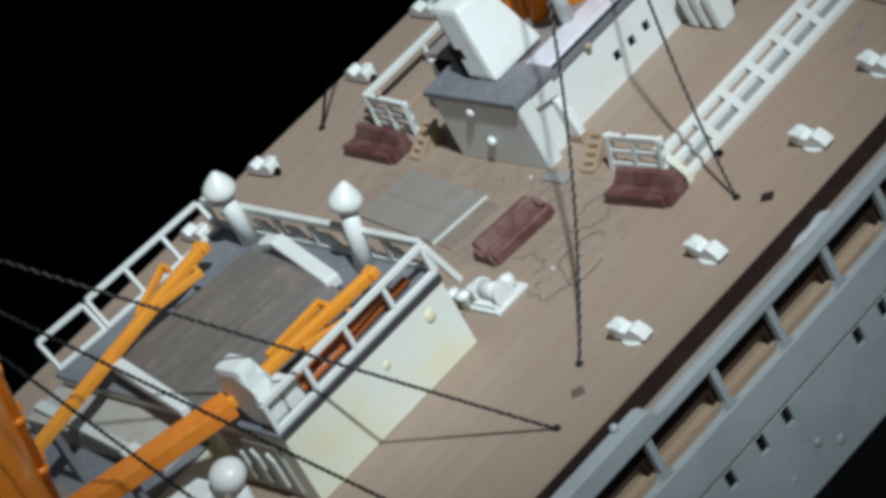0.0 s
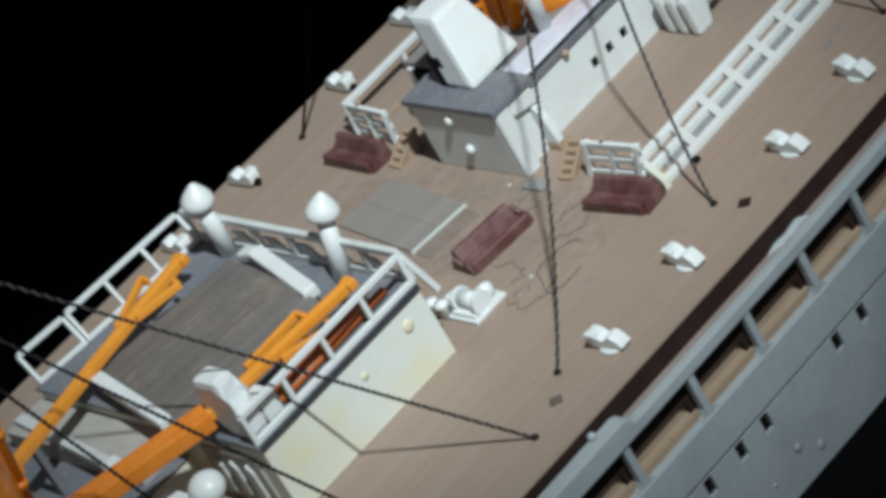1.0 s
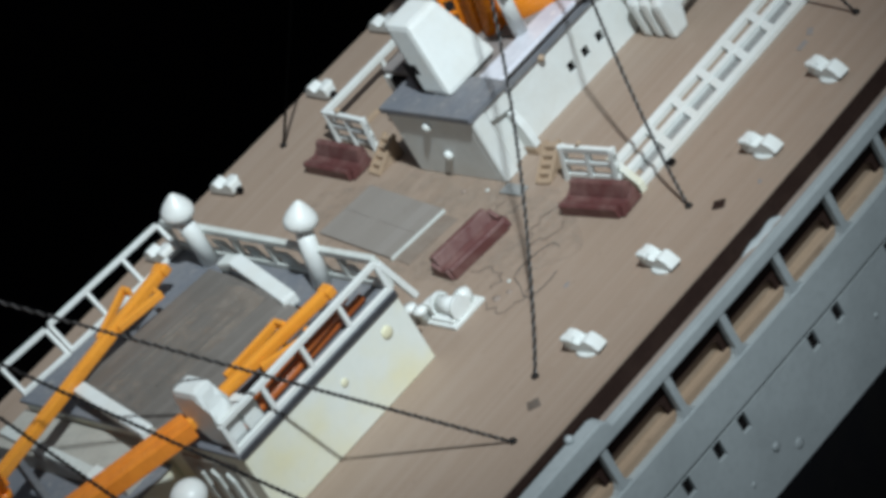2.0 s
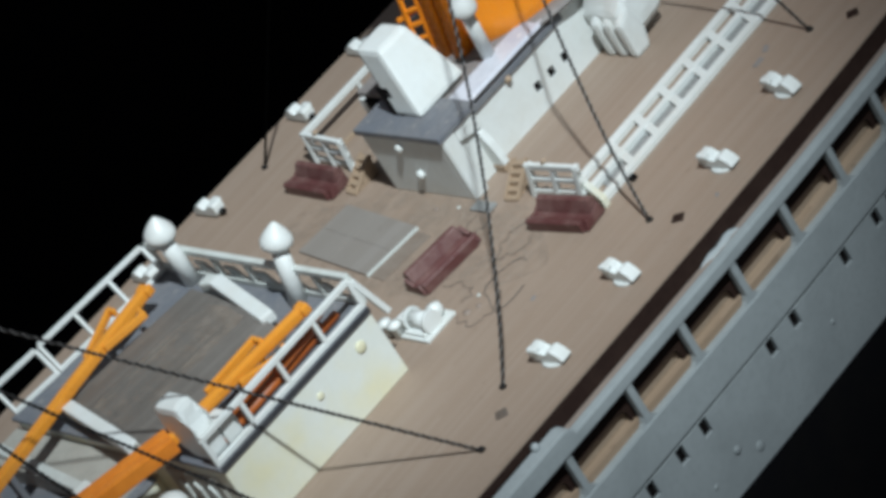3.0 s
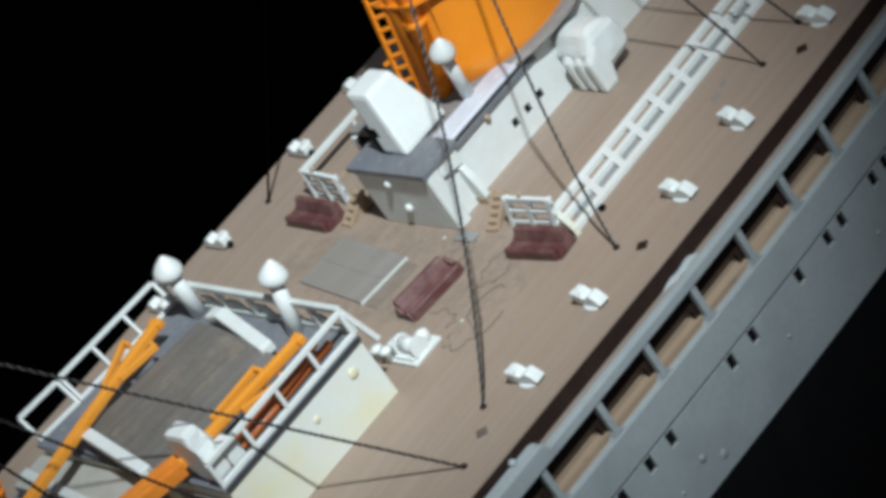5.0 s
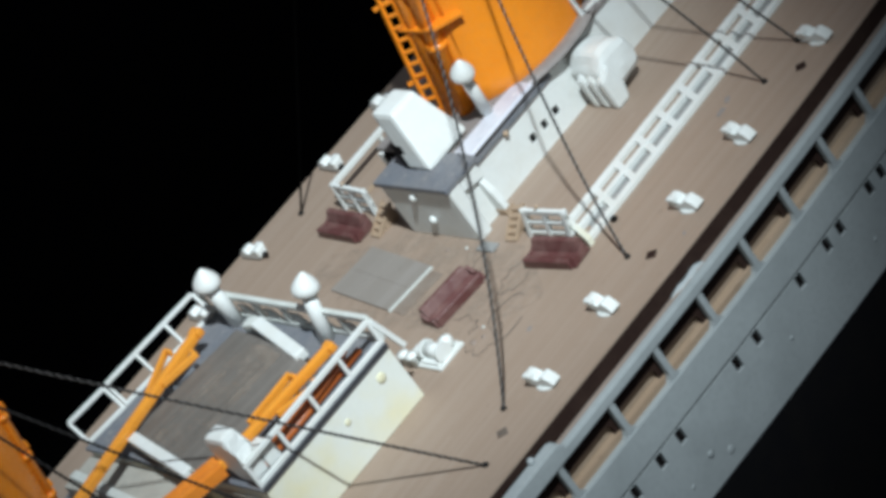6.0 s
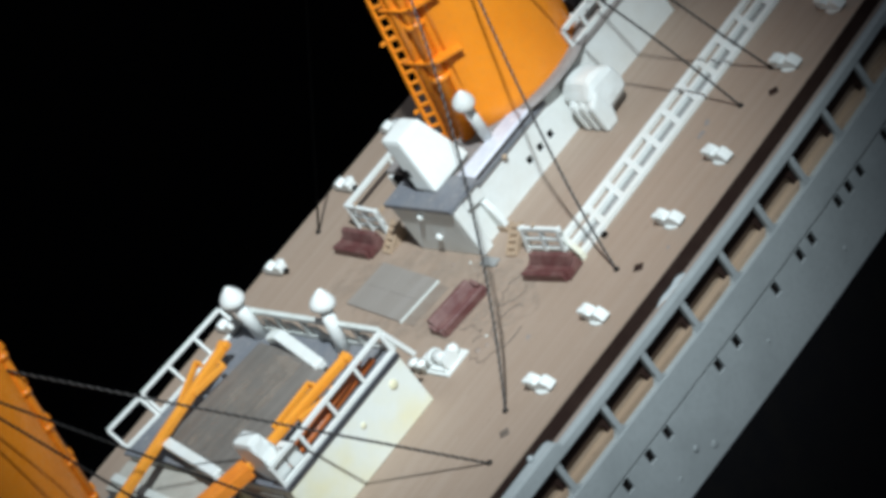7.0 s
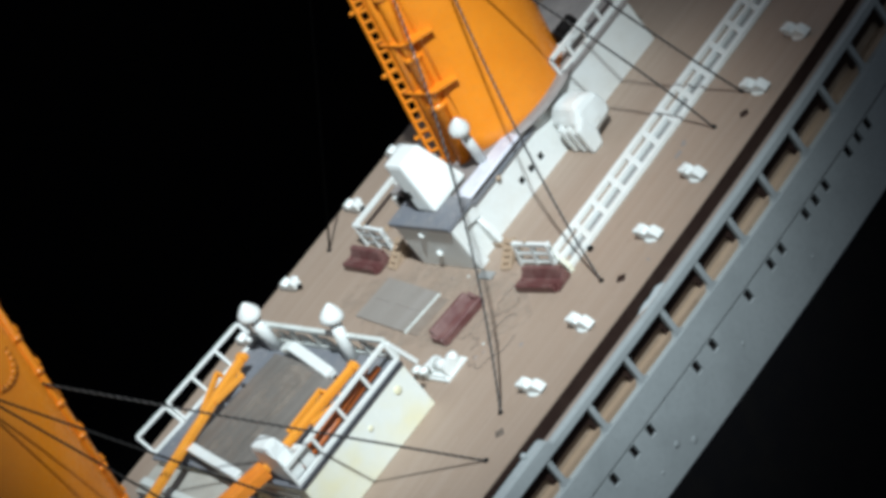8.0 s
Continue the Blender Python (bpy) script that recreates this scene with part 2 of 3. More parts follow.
def pierced(bm, x0, x1, z0, z1, y0, y1, holes):
    """A wall along x with rectangular holes (x0, x1, z0, z1) right through it."""
    xs = sorted({x0, x1, *(h[0] for h in holes), *(h[1] for h in holes)})
    zs = sorted({z0, z1, *(h[2] for h in holes), *(h[3] for h in holes)})
    solid = {}
    for i in range(len(xs) - 1):
        for j in range(len(zs) - 1):
            cx, cz = (xs[i] + xs[i + 1]) / 2, (zs[j] + zs[j + 1]) / 2
            solid[i, j] = not any(h[0] < cx < h[1] and h[2] < cz < h[3] for h in holes)
    seen = {}

    def vert(i, j, y):
        k = (i, j, y)
        if k not in seen:
            seen[k] = bm.verts.new((xs[i], y, zs[j]))
        return seen[k]
    for (i, j), s in solid.items():
        if not s:
            continue
        q = ((i, j), (i + 1, j), (i + 1, j + 1), (i, j + 1))
        bm.faces.new([vert(*k, y0) for k in q])
        bm.faces.new([vert(*k, y1) for k in q[::-1]])
        for (a, c), n in (((q[0], q[1]), (i, j - 1)), ((q[1], q[2]), (i + 1, j)), ((q[2], q[3]), (i, j + 1)), ((q[3], q[0]), (i - 1, j))):
            if not solid.get(n, False):
                bm.faces.new((vert(*a, y0), vert(*a, y1), vert(*c, y1), vert(*c, y0)))
    return bm


def link(name, bm, material, parent=None):
    bmesh.ops.recalc_face_normals(bm, faces=bm.faces)
    for v in bm.verts:
        v.co *= U
    me = bpy.data.meshes.new(name)
    bm.to_mesh(me)
    bm.free()
    me.materials.append(material)
    ob = new(name, me)
    ob.parent = parent
    return ob


def part(name, bm, material, parent, label=""):
    return tagged(link(name, bm, material, parent), label)


def thing(name, at, label, category, group="", turn=0.0, kind=""):
    e = new(name)
    e.empty_display_size = 0.1 * U
    e.matrix_basis = pose(at[0] * U, at[1] * U, at[2] * U, 0, 0, turn)
    return tagged(e, label, category, group, kind)


def solid(name, bm, material, label, category, kind="structure", group=""):
    return tagged(link(name, bm, material), label, category, group, kind)


def B():
    return bmesh.new()


def roughen(bm, amount, scale=3.0):
    for v in bm.verts:
        v.co += noise.noise_vector(v.co * scale) * amount
    return bm


def moved(x, y, z=0.0, turn=0.0):
    return pose(x * U, y * U, z * U, 0, 0, turn)


# ---- ship: decks and hull ----
def bend(x):
    """How far the starboard side draws in towards the bow."""
    return 0.0042 * max(0.0, x - 2.0) ** 2


def hulled(bm):
    """Cut a long piece across and draw its starboard side in along the curve of the hull."""
    for k in range(12):
        x = 3.0 + k * 2.0 + 0.03 * k * k
        bmesh.ops.bisect_plane(bm, geom=bm.verts[:] + bm.edges[:] + bm.faces[:], plane_co=(x, 0, 0), plane_no=(1, 0, 0))
    for v in bm.verts:
        if v.co.y < -1.0:
            v.co.y += bend(v.co.x)
    return bm


solid("deck", hulled(box(B(), -24, 40, -3.17, 9.54, -0.03, 0.0)), DECK, "tan planked boat deck of a model ship", "deck")
FILM, fn, fl, fb = nodes_of("dried_glue_film")
fv = unit_coords(fn, fl)
patch = noise_at(fn, fl, fv, 1.3, 6, 0.7)
fl.new(ramp(fn, fl, patch, [(0.42, (0, 0, 0)), (0.66, (0.44,) * 3)]), fb.inputs["Alpha"])
fl.new(ramp(fn, fl, noise_at(fn, fl, fv, 7, 4), [(0.35, (0.30, 0.235, 0.182)), (0.7, (0.50, 0.42, 0.345))]), fb.inputs["Base Color"])
fb.inputs["Roughness"].default_value = 0.38
wr = fn.new("ShaderNodeBump")
wr.inputs["Strength"].default_value, wr.inputs["Distance"].default_value = 0.8, 0.03 * U
fl.new(noise_at(fn, fl, fv, 6, 5, 0.7), wr.inputs["Height"])
fl.new(wr.outputs[0], fb.inputs["Normal"])
film_bm = B()
film_bm.faces.new([film_bm.verts.new((1.9 + 1.5 * math.cos(a) * (1 + 0.2 * math.sin(5 * a)), 3.2 + 3.2 * math.sin(a) * (1 + 0.12 * math.cos(4 * a)), 0.004)) for a in (2 * math.pi * i / 48 for i in range(48))])
tagged(link("glue_film", film_bm, FILM), "dull dried glue film smeared round the hatch", "glue film", "", "stuff")
solid("deck_edge", hulled(box(B(), -24, 40, -3.162, 9.53, -0.60, -0.034)), BROWN, "dark brown unpainted edge under the deck", "deck edge")
solid("ledge", hulled(box(B(), -24, 40, -3.29, -3.166, -0.60, -0.385)), LEDGE, "thin dull tan ledge outside the deck edge", "ledge")
solid("promenade_deck", hulled(box(B(), -24, 40, -3.335, 3.0, -1.48, -1.25)), ADECK, "tan planked promenade deck behind the openings", "deck")
solid("promenade_wall", hulled(box(B(), -24, 40, -3.12, -2.90, -1.246, -0.604)), INNERWALL, "dull tan inner wall of the promenade", "wall")
# Solid block whose near-black colour stands in for unlit space behind the windows.
solid("inner_hull", hulled(box(B(), -24, 40, -3.40, 9.4, -9.0, -1.63)), DARK, "solid block behind the hull windows, inside shade painted near-black", "hull")

solid("table_top", box(B(), -90, 110, -75, 85, -13.0, -9.004), TABLE, "black table under the model ship", "table")

HY = -3.5
hull = thing("hull", (0, 0, 0), "grey-white model hull side with posts and small windows", "hull", kind="structure")
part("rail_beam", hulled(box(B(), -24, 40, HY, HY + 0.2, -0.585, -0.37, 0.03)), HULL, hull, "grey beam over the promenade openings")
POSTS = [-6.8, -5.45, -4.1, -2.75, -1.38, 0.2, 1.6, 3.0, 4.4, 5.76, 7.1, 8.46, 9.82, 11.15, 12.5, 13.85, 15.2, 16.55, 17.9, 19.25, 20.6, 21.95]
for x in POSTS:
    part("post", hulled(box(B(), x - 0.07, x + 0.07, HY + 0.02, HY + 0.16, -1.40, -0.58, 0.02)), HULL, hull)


def arch_frame(a, b, top=-0.96, r=0.15):
    """A dark frame between two posts whose opening has rounded upper corners."""
    x0, x1 = a + 0.07, b - 0.16
    arc = [(x0 + r - r * math.cos(q), top - r + r * math.sin(q)) for q in (math.pi / 2 * i / 5 for i in range(6))]
    arc += [(x1 - r + r * math.sin(q), top - r + r * math.cos(q)) for q in (math.pi / 2 * i / 5 for i in range(6))]
    rim = [(a + 0.002, -1.246), (x0, -1.246)] + arc + [(x1, -1.246), (b - 0.002, -1.246), (b - 0.002, -0.606), (a + 0.002, -0.606)]
    return prism(B(), rim, "y", -3.25, -3.20)


for a, b in zip(POSTS, POSTS[1:]):
    part("arch_frame", hulled(arch_frame(a, b)), BROWN, hull, "dark brown arched frame behind the posts")
    for s, x in ((1, a + 0.07), (-1, b - 0.07)):
        part("corner_fillet", hulled(prism(B(), [(x, -1.37), (x + s * 0.14, -1.37), (x + s * 0.05, -1.31), (x, -1.22)], "y", HY + 0.03, HY + 0.15)), HULL, hull)
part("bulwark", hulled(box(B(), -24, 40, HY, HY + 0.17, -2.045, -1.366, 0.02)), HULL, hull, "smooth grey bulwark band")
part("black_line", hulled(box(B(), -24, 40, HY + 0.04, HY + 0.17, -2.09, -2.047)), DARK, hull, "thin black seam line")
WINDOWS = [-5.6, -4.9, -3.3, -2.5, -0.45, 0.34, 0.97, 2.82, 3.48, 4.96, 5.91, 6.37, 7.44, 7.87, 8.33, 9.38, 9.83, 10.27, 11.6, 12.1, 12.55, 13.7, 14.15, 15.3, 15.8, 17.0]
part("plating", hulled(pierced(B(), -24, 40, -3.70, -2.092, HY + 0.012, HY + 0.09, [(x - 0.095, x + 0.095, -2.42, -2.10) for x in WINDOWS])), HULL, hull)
for x, z, r in ((1.65, -3.35, 0.10), (1.25, -3.05, 0.09), (0.55, -3.2, 0.06), (4.1, -2.9, 0.05), (6.9, -3.1, 0.06)):
    part("hull_blister", hulled(roughen(lathe(B(), [(r, 0), (r * 0.8, 0.015), (r * 0.5, 0.025), (0.0, 0.03)], (x, HY + 0.012, z), (0, -1, 0), 10), 0.02)), HULL, hull)
part("lower_hull", hulled(box(B(), -24, 40, HY + 0.02, 9.5, -9.0, -3.702)), BLACKHULL, hull, "black lower hull")
part("port_side", box(B(), -24, 40, 9.42, 9.56, -3.70, -0.43), HULL, hull)

# the thicker rail piece and the smeared glue on the beam
cap = thing("rail_cap", (-1.05, -3.4, -0.4), "thick rounded grey cap on the hull rail", "rail cap", kind="structure")
part("cap_body", prism(B(), [(-20, -0.17), (-0.02, -0.17), (0.0, 0.08), (-0.06, 0.17), (-0.16, 0.21), (-20, 0.21)], "y", -0.115, 0.20, 0.03), HULL, cap)
part("knob", lathe(B(), [(0.07, 0), (0.08, 0.06), (0.05, 0.11), (0, 0.12)], (-0.6, 0.14, 0.20), seg=12), HULL, cap)
for x, y, w, h in ((3.2, -3.16, 0.50, 0.17), (9.95, -2.92, 0.14, 0.10)):
    g = thing("glue_lump", (x, y, -0.47), "rough grey smear of glue beside the rail beam", "glue lump", "lumps along the rail")
    gb = B()
    for i in range(15):
        q = i / 14 * 2 - 1
        sz = h * (1.0 - 0.45 * q * q)
        lathe(gb, [(sz, 0), (sz * 0.9, sz * 0.6), (sz * 0.5, sz * 1.1), (0, sz * 1.25)], (q * w, 0.03 * math.sin(5 * q), -0.04), seg=10)
    part("lump", roughen(gb, 0.09, 3), HULL, g)


# ---- lifeboat chocks along both edges ----
def make_chock():
    t = thing("boat_chock", (0, 0, 0), "small white lifeboat chock on the deck edge", "chock", "lifeboat chocks")
    part("foot", lathe(B(), [(0.15, 0.0), (0.16, 0.02), (0.14, 0.04), (0, 0.042)], (-0.05, -0.09, 0), seg=16, oval=1.6), WHITE, t)
    part("cradle", prism(B(), [(-0.36, 0.04), (0.30, 0.04), (0.37, 0.14), (0.36, 0.29), (0.30, 0.33), (0.14, 0.32), (0.08, 0.20), (-0.05, 0.16), (-0.13, 0.29), (-0.22, 0.31), (-0.36, 0.21), (-0.45, 0.09)], "x", -0.11, 0.16, 0.035), WHITE, t)
    part("lug", box(B(), -0.15, 0.0, 0.10, 0.33, 0.24, 0.345, 0.04), WHITE, t)
    part("dark_stub", rod(B(), (0.02, 0.34, 0.10), (0.04, 0.47, 0.12), 0.07, 0.06), DARK, t, "dark unpainted end of the chock")
    return t


chock = make_chock()
for v in (v for o in chock.children for v in o.data.vertices):
    v.co *= 0.9
chock.matrix_basis = moved(-0.03, -2.27, 0, 4)
for x, y, a in ((1.86, -2.28, -3), (4.54, -2.29, 2), (6.38, -2.25, -4), (9.08, -2.14, 5), (10.85, -2.10, 0), (13.6, -1.85, 3),
                (1.92, 8.95, 182), (4.55, 8.93, 178), (6.4, 8.95, 181), (9.1, 8.9, 180), (0.11, 8.93, 180)):
    copy_thing(chock, moved(x, y, 0, a))


# ---- hatch, lockers and small deck things ----
hatch = thing("deck_hatch", (1.76, 4.25, 0), "flat grey boarded hatch cover with a pale strip across it", "hatch", turn=-7)
part("coaming", box(B(), -0.64, 0.62, -0.875, 1.38, 0, 0.05, 0.015), HATCHP, hatch)
part("light_edge", box(B(), -0.66, 0.60, -0.915, -0.878, 0.0, 0.062, 0.008), RAILP, hatch, "pale edge strip")
part("side_flap", box(B(), -0.62, 0.54, -1.36, -0.918, 0.0, 0.02, 0.006), FLAP, hatch, "lower brownish flap beside the pale strip")
part("cross_strip", box(B(), -0.58, 0.56, 0.42, 0.455, 0.048, 0.06), HATCHP, hatch)
part("cross_strip", box(B(), -0.02, 0.01, -0.80, 1.34, 0.048, 0.058), HATCHP, hatch)


def make_bench(length):
    t = thing("deck_bench", (0, 0, 0), "worn oxide red deck bench with a low back", "bench", "red deck benches")
    h = length / 2
    part("seat", prism(B(), [(-0.30, 0.0), (0.02, 0.0), (0.02, 0.17), (-0.06, 0.13), (-0.16, 0.17), (-0.24, 0.24), (-0.31, 0.20)], "y", -h, h, 0.02), RED, t)
    part("backrest", prism(B(), [(0.024, 0.0), (0.28, 0.0), (0.28, 0.30), (0.22, 0.37), (0.12, 0.36), (0.05, 0.22), (0.024, 0.17)], "y", -h + 0.02, h - 0.02, 0.02), RED, t)
    for s in (-1, 1):
        part("arm_end", prism(B(), [(-0.27, 0.02), (0.25, 0.02), (0.2, 0.27), (0.0, 0.14), (-0.2, 0.20)], "y", s * h - 0.02, s * h + (0.10 if s < 0 else 0.05) * s, 0.02), RED, t)
    return t


bench = make_bench(1.26)
bench.matrix_basis = moved(2.92, 0.03, 0, 5)
copy_thing(bench, moved(2.90, 6.78, 0, -2))
copy_thing(bench, moved(1.50, 1.86, 0, 84))


def make_fence(at, turn, lean, label):
    t = thing("rail_panel", at, label, "rail", "white rail panels", turn)
    for y in (-0.56, 0.0, 0.56):
        part("upright", bar(B(), (0, y, 0), (0.04, y + lean, 0.66), 0.15 if y else 0.11, 0.08, 0.012), WHITE, t)
    for z in (0.08, 0.35, 0.63):
        o = lean * z / 0.66
        part("rail", bar(B(), (0.02, -0.63 + o, z), (0.02, 0.63 + o, z), 0.085, 0.115 if z > 0.5 else 0.085, 0.012), WHITE, t)
    part("tan_nub", bar(B(), (0.04, 0.22 + lean, 0.66), (0.05, 0.12 + lean, 0.76), 0.09, 0.06, 0.015), BEIGE, t, "bare tan moulding nub")
    return t


make_fence((3.44, 0.70, 0), 4, -0.22, "white rail panel with square openings, leaning beside a bench")
make_fence((3.46, 6.85, 0), -4, -0.05, "white rail panel closing the port deck rail")


def stairs(at, turn):
    t = thing("deck_stairs", at, "small tan plastic ladder stairs on the deck", "stairs", "tan stairs", turn)
    for s in (-1, 1):
        part("stringer", bar(B(), (-0.32, s * 0.14, 0.02), (0.32, s * 0.14, 0.40), 0.05, 0.08, 0.01), BEIGE, t)
    for i in range(5):
        f = i / 4
        part("tread", box(B(), -0.28 + f * 0.52 - 0.064, -0.28 + f * 0.52 + 0.065, -0.14, 0.14, 0.0, 0.05 + f * 0.33, 0.012), BEIGE, t)


stairs((3.5, 1.72, 0), 8)
stairs((3.15, 5.72, 0), -6)

winch = thing("deck_winch", (0.18, 1.02, 0), "white deck winch on a square base plate", "winch")
part("base_plate", box(B(), -0.36, 0.38, -0.38, 0.32, 0, 0.07, 0.02), WHITE, winch)
part("bed", box(B(), -0.30, 0.10, -0.30, 0.26, 0.07, 0.13, 0.03), WHITE, winch)
part("gear_case", roughen(box(B(), -0.24, 0.02, 0.20, 0.40, 0.05, 0.36, 0.07), 0.02), WHITE, winch)
part("drum", rod(B(), (-0.05, -0.28, 0.22), (-0.05, 0.18, 0.22), 0.15, seg=16), WHITE, winch)
for y in (-0.30, 0.20):
    part("drum_cheek", rod(B(), (-0.05, y - 0.03, 0.22), (-0.05, y + 0.03, 0.22), 0.20, seg=16), WHITE, winch)
part("motor", roughen(lathe(B(), [(0.14, 0), (0.15, 0.12), (0.12, 0.22), (0, 0.26)], (0.22, -0.1, 0.06), seg=14), 0.02), WHITE, winch)
part("lever", rod(B(), (-0.22, 0.42, 0.03), (-0.30, 0.45, 0.28), 0.07, 0.09), WHITE, winch)
bollard = thing("bollard_pair", (-0.12, 1.55, 0), "white pair of bollards beside the winch", "bollard")
for y in (-0.12, 0.14):
    part("bollard", lathe(B(), [(0.10, 0), (0.09, 0.2), (0.13, 0.24), (0.12, 0.30), (0, 0.33)], (0, y, 0), seg=14), WHITE, bollard)
plate = thing("deck_plate", (2.92, 2.28, 0), "small dull grey plate lying on the deck", "plate")
part("plate", box(B(), -0.10, 0.14, -0.35, 0.16, 0, 0.05, 0.015), GLASSY, plate)

for i, (x, y, a) in enumerate(((-1.27, -2.22, 10), (3.29, -2.36, -12), (8.35, -2.3, 5))):
    sc = thing("deck_fitting", (x, y, 0), "flat dark brown square fitting on the deck", "deck fitting", "deck fittings", 40 + a)
    part("fitting", roughen(box(B(), -0.10, 0.10, -0.10, 0.10, 0, 0.02, 0.006), 0.02, 6), BROWN if i else FITTING, sc)
for x, y, a, w in ((7.0, -1.15, 0, 0.12), (7.35, -1.05, 30, 0.1), (1.15, -0.75, 20, 0.07), (3.9, -2.75, 50, 0.06), (-0.35, 8.9, 0, 0.08)):
    sc = thing("glue_stain", (x, y, 0), "dark glue mark on the deck", "stain", "glue marks", a)
    part("mark", roughen(box(B(), -w, w, -w * 0.5, w * 0.5, 0, 0.008), 0.03, 8), GREYROOF, sc)
for cx, cy, rx, ry, a0, n in ((2.35, 0.75, 0.45, 0.30, 0.4, 16), (0.75, 0.25, 0.40, 0.35, 2.2, 14), (2.6, 2.0, 0.30, 0.22, 1.0, 18), (0.95, 1.1, 0.25, 0.4, 4.0, 12)):
    g = thing("glue_line", (cx, cy, 0), "thin brown dried glue line on the deck", "glue line", "dried glue lines")
    gm = B()
    gp = [(rx * math.cos(a0 + i * 0.3) * (1 + 0.25 * math.sin(i * 1.7)), ry * math.sin(a0 + i * 0.3) * (1 + 0.2 * math.cos(i * 2.3)), 0.006) for i in range(n)]
    for a, b in zip(gp, gp[1:]):
        rod(gm, a, b, 0.008, seg=5)
    part("line", gm, FITTING, g)
for x, y, r in ((0.62, 0.42, 0.07), (0.80, 0.30, 0.05), (1.02, 0.52, 0.04), (3.95, 0.62, 0.035), (2.75, 3.3, 0.05), (2.86, 2.8, 0.04)):
    g = thing("glue_crumb", (x, y, 0), "pale translucent crumb of dried glue on the deck", "glue crumb", "glue crumbs")
    part("crumb", roughen(lathe(B(), [(r, 0), (r * 1.1, 0.012), (r * 0.6, 0.03), (0, 0.035)], seg=9), 0.03, 9), LEDGE if r > 0.045 else RAILP, g)
hair = thing("loose_thread", (1.35, 0.1, 0), "fine loose grey thread lying on the deck", "thread")
bmh = B()
pts = [(0.55 * math.cos(a) + 0.1 * math.sin(3 * a), 0.42 * math.sin(a * 1.1), 0.012) for a in (i * 0.22 for i in range(22))]
for a, b in zip(pts, pts[1:]):
    rod(bmh, a, b, 0.007, seg=5)
part("thread", bmh, THREADGREY, hair)

# ---- long low skylight frame on the starboard side ----
sky = thing("long_skylight", (3.5, -0.02, 0), "long low white skylight frame with two rows of openings", "skylight", turn=1.5)
LEN, PITCH = 21.0, 0.725
for y0, y1, z in ((-0.52, -0.37, 0.115), (-0.055, 0.075, 0.13), (0.36, 0.53, 0.115)):
    part("long_bar", box(B(), 0.12 + 0.42 * y0, LEN, y0, y1, 0.0, z, 0.014), WHITE, sky)


def slanted(x0, x1, y0, y1, z0, z1, bevel):
    """A flat bar across the frame, its ends running aslant."""
    k = 0.42
    return prism(B(), [(x0 + k * y0, y0), (x1 + k * y0, y0), (x1 + k * y1, y1), (x0 + k * y1, y1)], "z", z0, z1, bevel)


part("end_board", slanted(0.02, 0.16, -0.60, 0.56, 0, 0.19, 0.02), CREAM, sky, "yellowed end board")
part("end_bracket", roughen(box(B(), 0.42, 0.55, -0.72, -0.62, 0, 0.10, 0.02), 0.02), DARK, sky, "dark bracket")
for i in range(28):
    x = 0.98 + i * PITCH
    part("cross_bar", slanted(x - 0.085, x + 0.085, 0.077, 0.358, 0.03, 0.112, 0.012), WHITE, sky)
    part("cross_bar", slanted(x - 0.085, x + 0.085, -0.368, -0.057, 0.03, 0.112, 0.012), WHITE, sky)
    part("pane", slanted(x - PITCH + 0.088, x - 0.088, -0.365, -0.06, 0.0, 0.03, 0.004), GLASSY, sky, "dull grey pane")


# ---- house between the funnels: roof, rails, booms, vents ----
HX0, HX1, HY0, HZ = -4.45, -0.76, 0.60, 1.34
house = thing("deckhouse", (0, 0, 0), "yellowed white deckhouse with a slate grey roof", "deckhouse")
PORT_EDGE = [(HX1, 6.25), (-3.3, 6.47), (HX0, 6.60)]
part("wall_block", prism(B(), [(HX0, HY0), (HX1, HY0)] + PORT_EDGE, "z", 0, HZ - 0.004, 0.02), CREAM, house)
part("rear_block", box(B(), -12.0, HX0 - 0.004, 2.9, 7.0, 0, 0.74), CREAM, house)
part("rear_step", box(B(), -5.30, HX0 - 0.006, 3.1, 6.7, 0.744, 1.16, 0.02), SHADEWHITE, house, "white step behind the raised roof, shade put in its colour")
part("step_coping", bar(B(), (-5.36, 3.55, 1.17), (-5.02, 6.6, 1.20), 0.20, 0.16, 0.03), RAILP, house, "dull white coping beam")
part("step_coping_end", bar(B(), (-5.40, 3.3, 1.15), (-5.34, 3.7, 1.17), 0.30, 0.22, 0.04), WHITE, house)
part("roof_edge", prism(B(), [(HX0 - 0.05, HY0 - 0.008), (HX1 + 0.02, HY0 - 0.008), (HX1 + 0.02, 6.27), (-3.3, 6.49), (HX0 - 0.05, 6.62)], "z", HZ, HZ + 0.07, 0.015), SLATE, house, "chipped slate grey roof")
# Thin uneven strip, darker than the roof slate, along the wall top.
part("eaves_line", roughen(box(B(), HX0 - 0.02, HX1 + 0.012, HY0 - 0.035, HY0 - 0.012, HZ - 0.04, HZ + 0.071), 0.012, 2.5), DARKSLATE, house, "uneven line along the roof edge, darker than the roof slate")
part("rear_roof", box(B(), -12.0, HX0 - 0.064, 2.85, 7.05, 0.744, 0.80, 0.015), SLATE, house)
part("end_panel", box(B(), HX0 - 0.05, HX0 + 0.01, 0.95, 2.35, 0.12, 1.10, 0.02), SHADEWHITE, house, "white end panel with louvre slots, shade put in its colour")
for k in range(3):
    y = 1.15 + k * 0.40
    part("louvre", prism(B(), [(y, 0.25), (y + 0.20, 0.25), (y + 0.20, 0.80), (y + 0.10, 0.95), (y, 0.80)], "x", HX0 - 0.10, HX0 - 0.045, 0.02), RAILP, house)
